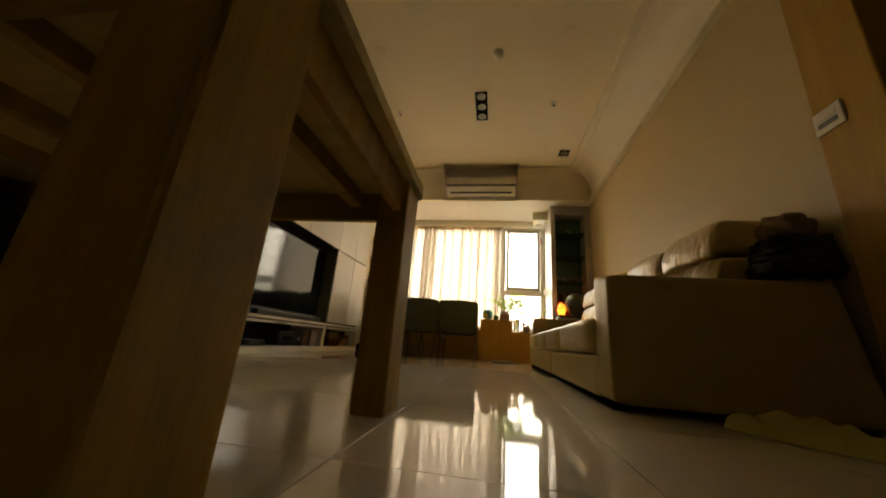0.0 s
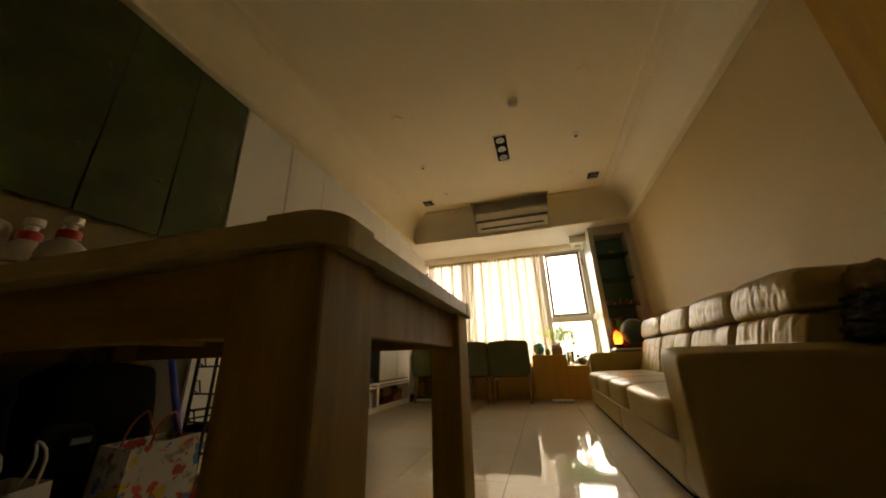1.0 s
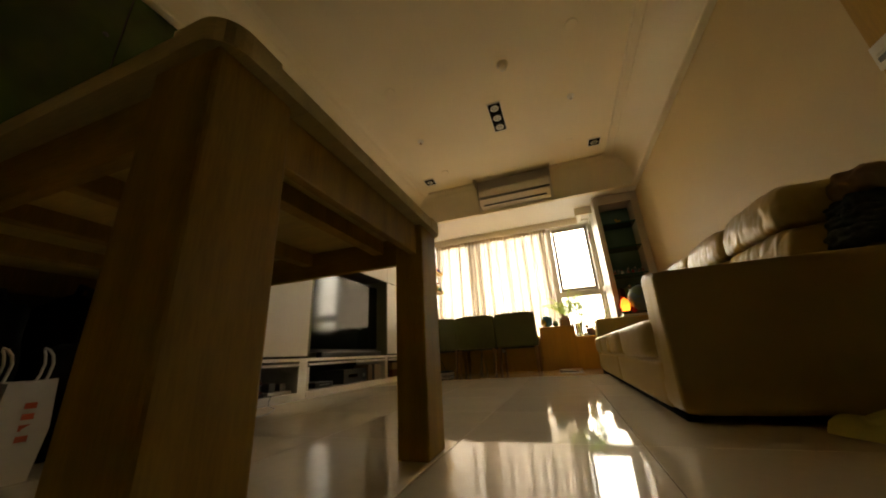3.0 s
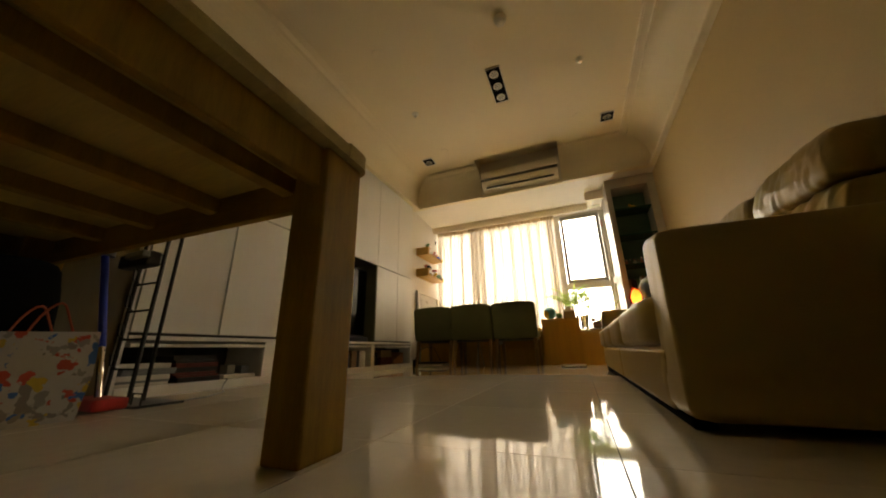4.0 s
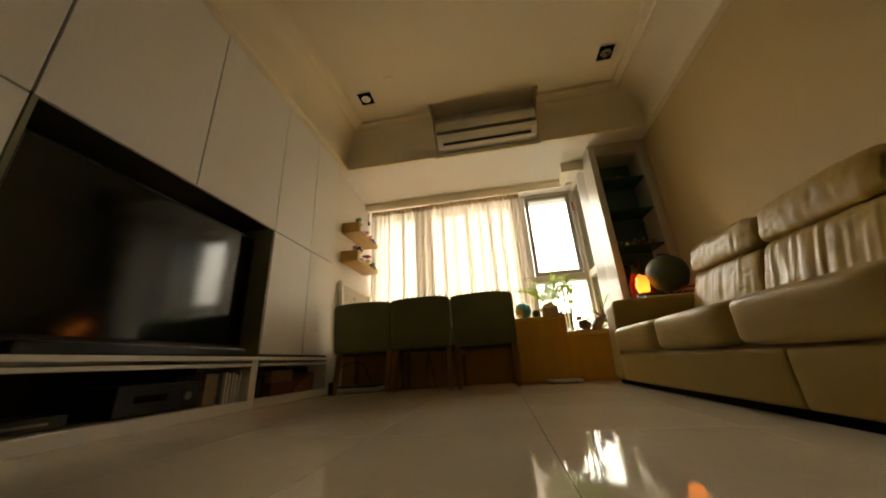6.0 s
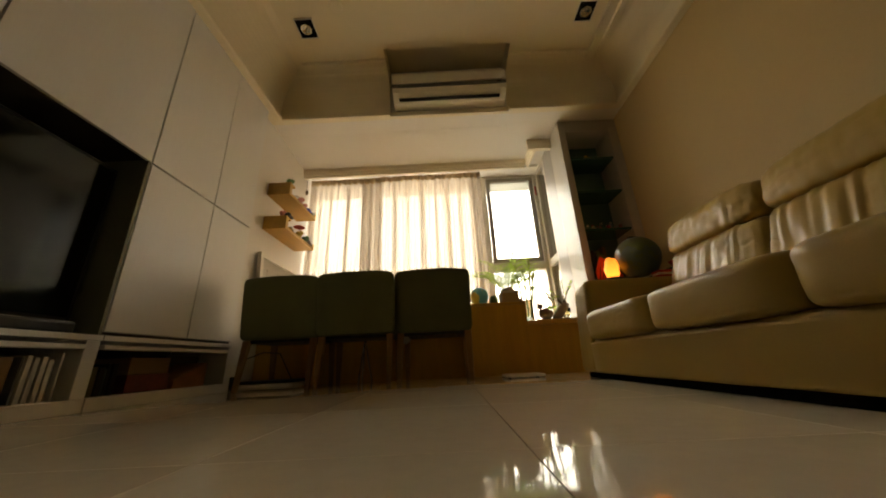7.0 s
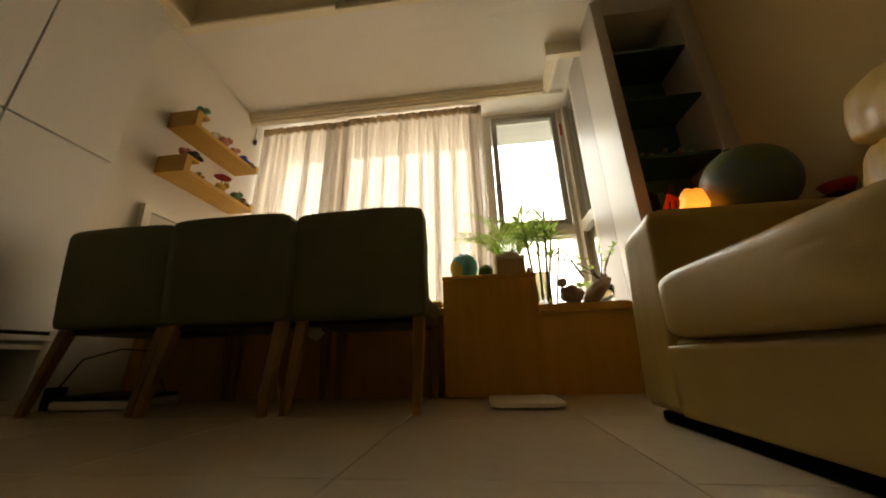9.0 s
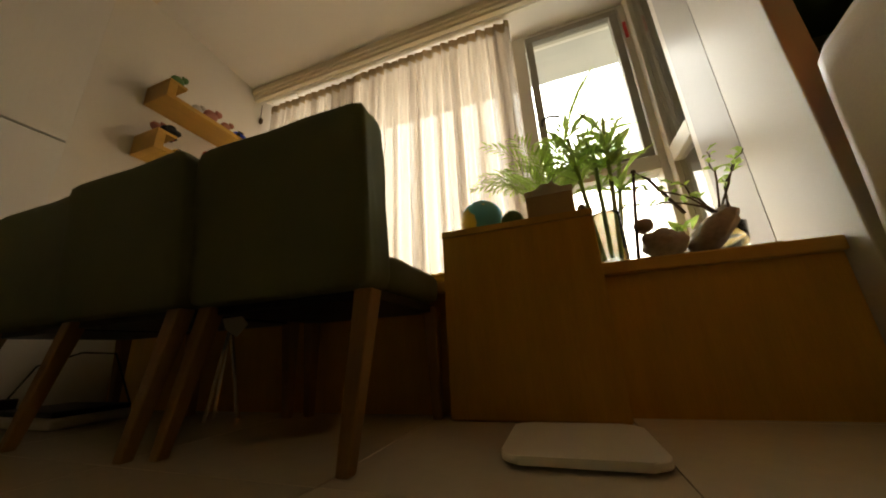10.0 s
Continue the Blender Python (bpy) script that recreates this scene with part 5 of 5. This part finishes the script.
bam = thing("bamboo_vase", 0.44, 5.86, 0.44, "lucky bamboo stalks standing in a ribbed glass vase", "plant")
prof = []
for i in range(16):
    z = 0.442 + 0.19 * i / 15
    prof.append((0.047 + 0.004 * (i % 2), z))
part("vase", lathe([(0, 0.441)] + prof + [(0.044, 0.63), (0.044, 0.455), (0, 0.452)], 0.44, 5.86, 28), M_CLEAR, bam, "clear ribbed glass vase", True)
leaves = bmesh.new()
for i, (dx, dy, h) in enumerate(((-0.028, 0.0, 0.53), (0.0, 0.018, 0.48), (0.022, -0.015, 0.57), (0.028, 0.02, 0.44))):
    lean = (-0.03 + 0.05 * i, 0.02)
    pts = [(0.44 + dx + lean[0] * k / 8 * (1.4 if i == 0 else 0.6), 5.86 + dy + lean[1] * k / 8, 0.456 + h * k / 8) for k in range(9)]
    bm = tube(pts, 0.0075, 8)
    for k in range(1, 8):
        tube([Vector(pts[k]) - Vector((0, 0, 0.003)), Vector(pts[k]) + Vector((0, 0, 0.003))], 0.009, 8, bm)
    part("stalk", bm, M_BAMBOO, bam)
    for k in range(26):
        a = random.uniform(0, 2 * math.pi)
        leaflet(leaves, Vector(pts[random.choice((5, 6, 7, 8))]), Vector((math.cos(a), math.sin(a), random.uniform(0.1, 1.0))), Vector((0, 0, 1)), random.uniform(0.10, 0.18), 0.027)
part("foliage", leaves, M_PALM, bam)
bent = thing("bare_twig", 0.56, 5.86, 0.44, "bent dry stalk leaning from the sill", "twig")
part("stalk", tube([(0.51, 5.86, 0.441), (0.535, 5.86, 0.62), (0.56, 5.86, 0.78), (0.60, 5.86, 0.74), (0.68, 5.87, 0.60)], 0.0058, 7), M_TWIG, bent)
part("knot", ball(0.56, 5.86, 0.78, 0.010, n=1), M_TWIG, bent)

wood = thing("driftwood_planter", 0.65, 5.86, 0.44, "brown driftwood planter with a leafy trailing plant", "plant")
part("tray", box(0.50, 0.86, 5.79, 5.95, 0.441, 0.452, 0.003), M_PANEL, wood, "thin dark tray")
part("shell", ball(0.60, 5.86, 0.505, 0.065, 0.05, 0.052, 3, 0.35, 2.4), M_STONE, wood, "", True)
bm = ball(0.72, 5.87, 0.525, 0.055, 0.05, 0.085, 3, 0.35, 2.2)
for v in bm.verts:
    v.co.x += 0.75 * (v.co.z - 0.50)
part("shell", bm, M_STONE, wood, "", True)
part("knob", ball(0.55, 5.86, 0.575, 0.032, 0.03, 0.026, 2, 0.3), M_STONE, wood, "", True)
part("glass_bowl", lathe([(0, 0.453), (0.05, 0.453), (0.062, 0.50), (0.066, 0.55), (0.062, 0.55), (0.055, 0.50), (0, 0.46)], 0.78, 5.91, 24), M_CLEAR, wood, "small clear glass bowl", True)
leaves = bmesh.new()
for (sx, sz), (ex, ez) in (((0.77, 0.58), (0.46, 0.66)), ((0.77, 0.58), (0.52, 0.72)), ((0.78, 0.59), (0.90, 0.80)), ((0.78, 0.59), (0.80, 0.82)), ((0.76, 0.58), (0.66, 0.72)), ((0.79, 0.6), (0.86, 0.74))):
    pts = []
    for k in range(8):
        u = k / 7
        pts.append(Vector((sx + (ex - sx) * u, 5.87 + random.uniform(-0.02, 0.02), sz + (ez - sz) * u + 0.03 * math.sin(math.pi * u) + random.uniform(-0.008, 0.008))))
    part("twig", tube(pts, 0.004, 5, bmesh.new(), 0.4), M_TWIG, wood)
    for k in range(2, 8):
        for s in range(2):
            a = random.uniform(0, 2 * math.pi)
            leaflet(leaves, pts[k], Vector((math.cos(a), math.sin(a), random.uniform(0.2, 0.9))), Vector((0, 0, 1)), random.uniform(0.022, 0.045), 0.018)
for k in range(16):
    a = random.uniform(0, 2 * math.pi)
    leaflet(leaves, Vector((0.66 + random.uniform(-0.03, 0.03), 5.88, 0.54)), Vector((math.cos(a), math.sin(a), random.uniform(0.5, 1.5))), Vector((0, 0, 1)), random.uniform(0.05, 0.09), 0.022)
part("foliage", leaves, M_PALM, wood)
solo("dried_flowers", ball(-0.22, 5.86, 0.47, 0.09, 0.05, 0.03, 3, 0.6, 6), M_YELLOW, "dry yellow petals scattered on the window seat", "petals", "", True)

# bathroom scale and floor things near the window
sc = thing("bathroom_scale", 0.22, 5.47, 0, "flat white bathroom scale on the floor", "scale")
bm = bmesh.new()
pts = []
for cx, cy, a0 in ((0.34, 5.35, -90), (0.34, 5.55, 0), (0.13, 5.55, 90), (0.13, 5.35, 180)):
    for k in range(6):
        a = radians(a0 + 18 * k)
        pts.append((cx + 0.035 * math.cos(a), cy + 0.035 * math.sin(a)))
prism(pts, "z", 0.007, 0.022, bm)
bmesh.ops.bevel(bm, geom=[e for e in bm.edges if abs(e.verts[0].co.z - e.verts[1].co.z) < 1e-6], offset=0.006, segments=2, profile=0.5, affect='EDGES')
part("platform", bm, M_WHITE, sc)
for x in (0.12, 0.32):
    for y in (5.37, 5.57):
        part("foot", lathe([(0, 0), (0.015, 0), (0.015, 0.008), (0, 0.008)], x, y, 12), M_BLACK, sc)
dv = thing("robot_dock", -1.66, 5.46, 0, "flat black device with a white rim under the chair", "device")
part("rim", box(-1.87, -1.45, 5.36, 5.60, 0.004, 0.042, 0.012), M_WHITE, dv)
part("cover", box(-1.86, -1.46, 5.365, 5.595, 0.042, 0.062, 0.008), M_BLACK, dv)
part("foot", box(-1.80, -1.52, 5.42, 5.54, 0.0, 0.005), M_BLACK, dv)
sk = thing("socket_box", -1.91, 5.40, 0, "black power adaptor on the floor by the cabinet", "adaptor")
part("body", box(-1.93, -1.88, 5.37, 5.43, 0.001, 0.10, 0.006), M_BLACK, sk)
part("cable", tube([(-1.90, 5.40, 0.09), (-1.88, 5.45, 0.22), (-1.80, 5.55, 0.27), (-1.70, 5.62, 0.26), (-1.60, 5.66, 0.05), (-1.60, 5.60, 0.03)], 0.004, 6), M_BLACK, sk)
um = thing("folding_stool", -1.02, 5.62, 0, "pale folded tripod standing behind the chairs", "tripod")
for a, b in ((-0.05, 0.02), (0.06, 0.03), (0.0, -0.05)):
    part("leg", tube([(-1.0, 5.62, 0.34), (-1.0 + a, 5.62 + b, 0.0)], 0.008, 8), M_CHROME, um)
part("head", ball(-1.0, 5.62, 0.35, 0.018, n=2), M_BLACK, um)

# ---- under the table ----
def paper_bag(x0, x1, y0, y1, h, m, handle_m, label):
    t = thing("paper_bag", (x0 + x1) / 2, (y0 + y1) / 2, 0, label, "bag")
    b = bmesh.new()
    lo = [b.verts.new(p) for p in ((x0 + 0.015, y0 + 0.01, 0.001), (x1 - 0.01, y0 + 0.01, 0.001), (x1 - 0.01, y1 - 0.01, 0.001), (x0 + 0.015, y1 - 0.01, 0.001))]
    mid = [b.verts.new(p) for p in ((x0, y0 + 0.004, h * 0.5), (x1, y0, h * 0.52), (x1 + 0.006, y1, h * 0.5), (x0, y1, h * 0.48))]
    hi = [b.verts.new(p) for p in ((x0 + 0.004, y0 + 0.012, h), (x1, y0 + 0.008, h * 0.98), (x1 - 0.003, y1 - 0.008, h * 1.01), (x0, y1 - 0.012, h))]
    b.faces.new(lo)
    for p, q in ((lo, mid), (mid, hi)):
        for i in range(4):
            b.faces.new((p[i], p[(i + 1) % 4], q[(i + 1) % 4], q[i]))
    ob = part("bag_body", b, m, t)
    if y1 - y0 > x1 - x0:
        for x in (x0 + 0.012, x1 - 0.012):
            w = y1 - y0
            pts = [(x - 0.01 * math.sin(k), y0 + w * (0.28 + 0.44 * k / 10), h - 0.02 + 0.12 * math.sin(math.pi * k / 10)) for k in range(11)]
            part("handle", tube(pts, 0.004, 6), handle_m, t)
        return t
    for y in (y0 + 0.015, y1 - 0.015):
        w = x1 - x0
        pts = [(x0 + w * (0.28 + 0.44 * k / 10), y + 0.01 * math.sin(k), h - 0.02 + 0.12 * math.sin(math.pi * k / 10)) for k in range(11)]
        part("handle", tube(pts, 0.004, 6), handle_m, t)
    return t


M_RIBBON = mat("orange_red_cord", (0.50, 0.10, 0.04), 0.7, var=0.1)
wb = paper_bag(-1.52, -1.335, 1.095, 1.215, 0.28, M_PAPER, M_PAPER, "white paper carrier bag with a red print under the table")
# brown sheet paints the shade of this face along with its dark print
part("dark_print", box(-1.508, -1.345, 1.0915, 1.0925, 0.02, 0.268), M_PANEL, wb, "side darkened by painted shade and dark print")
part("print_disc", lathe([(0, 0), (0.055, 0), (0.055, 0.001), (0, 0.001)], 0, 0, 20), M_RED, wb, "round red print")
o = wb.children[-1]
o.matrix_basis = Matrix.Translation(Vector((-1.40, 1.091, 0.13)) - Vector(wb.location)) @ pose(0, 0, 0, 90, 0, 0)
for i in range(4):
    part("text_bar", box(-1.334, -1.332, 1.15, 1.175, 0.20 - i * 0.03, 0.217 - i * 0.03), M_RIBBON, wb)
paper_bag(-1.58, -1.40, 1.425, 1.70, 0.31, M_PRINT, M_RIBBON, "colourful printed paper bag with orange cord handles")
case = thing("suitcase", -1.72, 1.2, 0, "black soft suitcase standing under the table", "suitcase")
part("body", pillow(-1.86, -1.55, 0.965, 1.195, 0.03, 0.55, 7, 0, 10, 0.012, (4, 5, 4)), M_BLACKF, case, "", True)
part("handle", tube([(-1.66, 1.02, 0.53), (-1.65, 1.03, 0.585), (-1.65, 1.12, 0.59), (-1.66, 1.14, 0.53)], 0.012, 8), M_BLACK, case)
part("name_tag", box(-1.552, -1.548, 1.06, 1.10, 0.41, 0.43), M_GREYP, case, "small grey tag")
for y in (1.01, 1.15):
    part("wheel", tube([(-1.75, y, 0.03), (-1.70, y, 0.03)], 0.03, 12), M_BLACK, case)
bp = thing("backpack", -1.66, 1.4, 0, "black backpack leaning beside the suitcase", "backpack")
part("body", pillow(-1.77, -1.585, 1.21, 1.635, 0.0, 0.60, 5, 0, 10, 0.02, (4, 5, 4), seed=3), M_BLACKF, bp, "", True)
part("pocket", pillow(-1.61, -1.545, 1.22, 1.415, 0.05, 0.40, 4, 0, 8, 0.01, seed=5), M_BLACKF, bp, "", True)
part("strap", tube([(-1.62, 1.34, 0.575), (-1.60, 1.33, 0.62), (-1.65, 1.32, 0.64), (-1.70, 1.33, 0.585)], 0.012, 8), M_BLACK, bp)
part("patch", box(-1.546, -1.541, 1.33, 1.385, 0.335, 0.355), M_GREYP, bp, "small grey patch")

# cordless vacuum cleaner and its rack
vc = thing("vacuum_cleaner", -1.6, 1.85, 0, "cordless vacuum cleaner with a blue tube leaning on its rack", "vacuum cleaner")
part("blue_tube", tube([(-1.715, 1.835, 0.262), (-1.94, 1.835, 0.74)], 0.015, 12), M_BLUE, vc, "bright blue metal tube")
part("lower_tube", tube([(-1.61, 1.825, 0.05), (-1.717, 1.835, 0.267)], 0.013, 12), M_CHROME, vc, "grey lower tube")
part("floor_head", box(-1.74, -1.48, 1.76, 1.88, 0.008, 0.055, 0.012), M_RED, vc, "dark red floor head")
part("motor_body", tube([(-1.935, 1.835, 0.73), (-1.94, 1.835, 0.90)], 0.038, 14), M_GREYP, vc)
rk = thing("vacuum_rack", -1.74, 1.96, 0, "black wire rack holding vacuum cleaner nozzles", "rack")
part("base_plate", box(-1.90, -1.48, 1.90, 2.10, 0.0, 0.012, 0.003), M_BLACK, rk)
for x, y in ((-1.64, 1.95), (-1.84, 1.95), (-1.68, 2.03), (-1.80, 2.03)):
    part("upright", tube([(x, y, 0.012), (x + 0.01, y, 0.98)], 0.009, 8), M_BLACK, rk)
for z in (0.16, 0.30, 0.44, 0.58, 0.86):
    part("crossbar", tube([(-1.84, 1.945, z), (-1.64, 1.945, z)], 0.005, 6), M_BLACK, rk)
    if z < 0.6:
        part("hook", tube([(-1.77, 1.94, z), (-1.76, 1.90, z + 0.02), (-1.75, 1.89, z + 0.07), (-1.72, 1.89, z + 0.07), (-1.71, 1.90, z)], 0.004, 6), M_BLACK, rk)
part("holder_head", box(-1.88, -1.62, 1.87, 1.94, 0.66, 0.735, 0.012), M_BLACK, rk)
part("nozzle", box(-1.76, -1.60, 1.84, 1.875, 0.69, 0.725, 0.008), M_GREYP, rk, "grey nozzle clipped on")
part("loop", tube([(-1.55, 1.92, 0.012), (-1.55, 1.92, 0.06), (-1.48, 1.92, 0.06), (-1.48, 1.92, 0.012)], 0.004, 6), M_BLACK, rk)
solo("power_cable", tube([(-1.50, 2.0, 0.006), (-1.55, 2.25, 0.006), (-1.70, 2.45, 0.006), (-1.88, 2.56, 0.006), (-1.924, 2.60, 0.03), (-1.925, 2.62, 0.062), (-2.0, 2.64, 0.063)], 0.003, 6), M_GREYP, "thin grey power cable running along the floor", "cable")

# ---- floor tiles ----
TS = 0.565
tile_mesh = None
nx0, nx1 = -4, 4
for i in range(nx0, nx1):
    for k in range(-7, 9):
        x0, y0 = -0.183 + TS * i, 2.35 + TS * k - 0.0
        if y0 > YW + 0.1 or x0 > XR + 0.3:
            continue
        if tile_mesh is None:
            b = box(0.0014, TS - 0.0014, 0.0010, TS - 0.0010, -0.004, 0.0, 0.0003, 1)
            tile_mesh = bpy.data.meshes.new("tile")
            b.to_mesh(tile_mesh)
            b.free()
            tile_mesh.materials.append(M_TILE)
        t = new("tile", tile_mesh)
        t.location = (x0, y0, 0)
        t.parent = floor
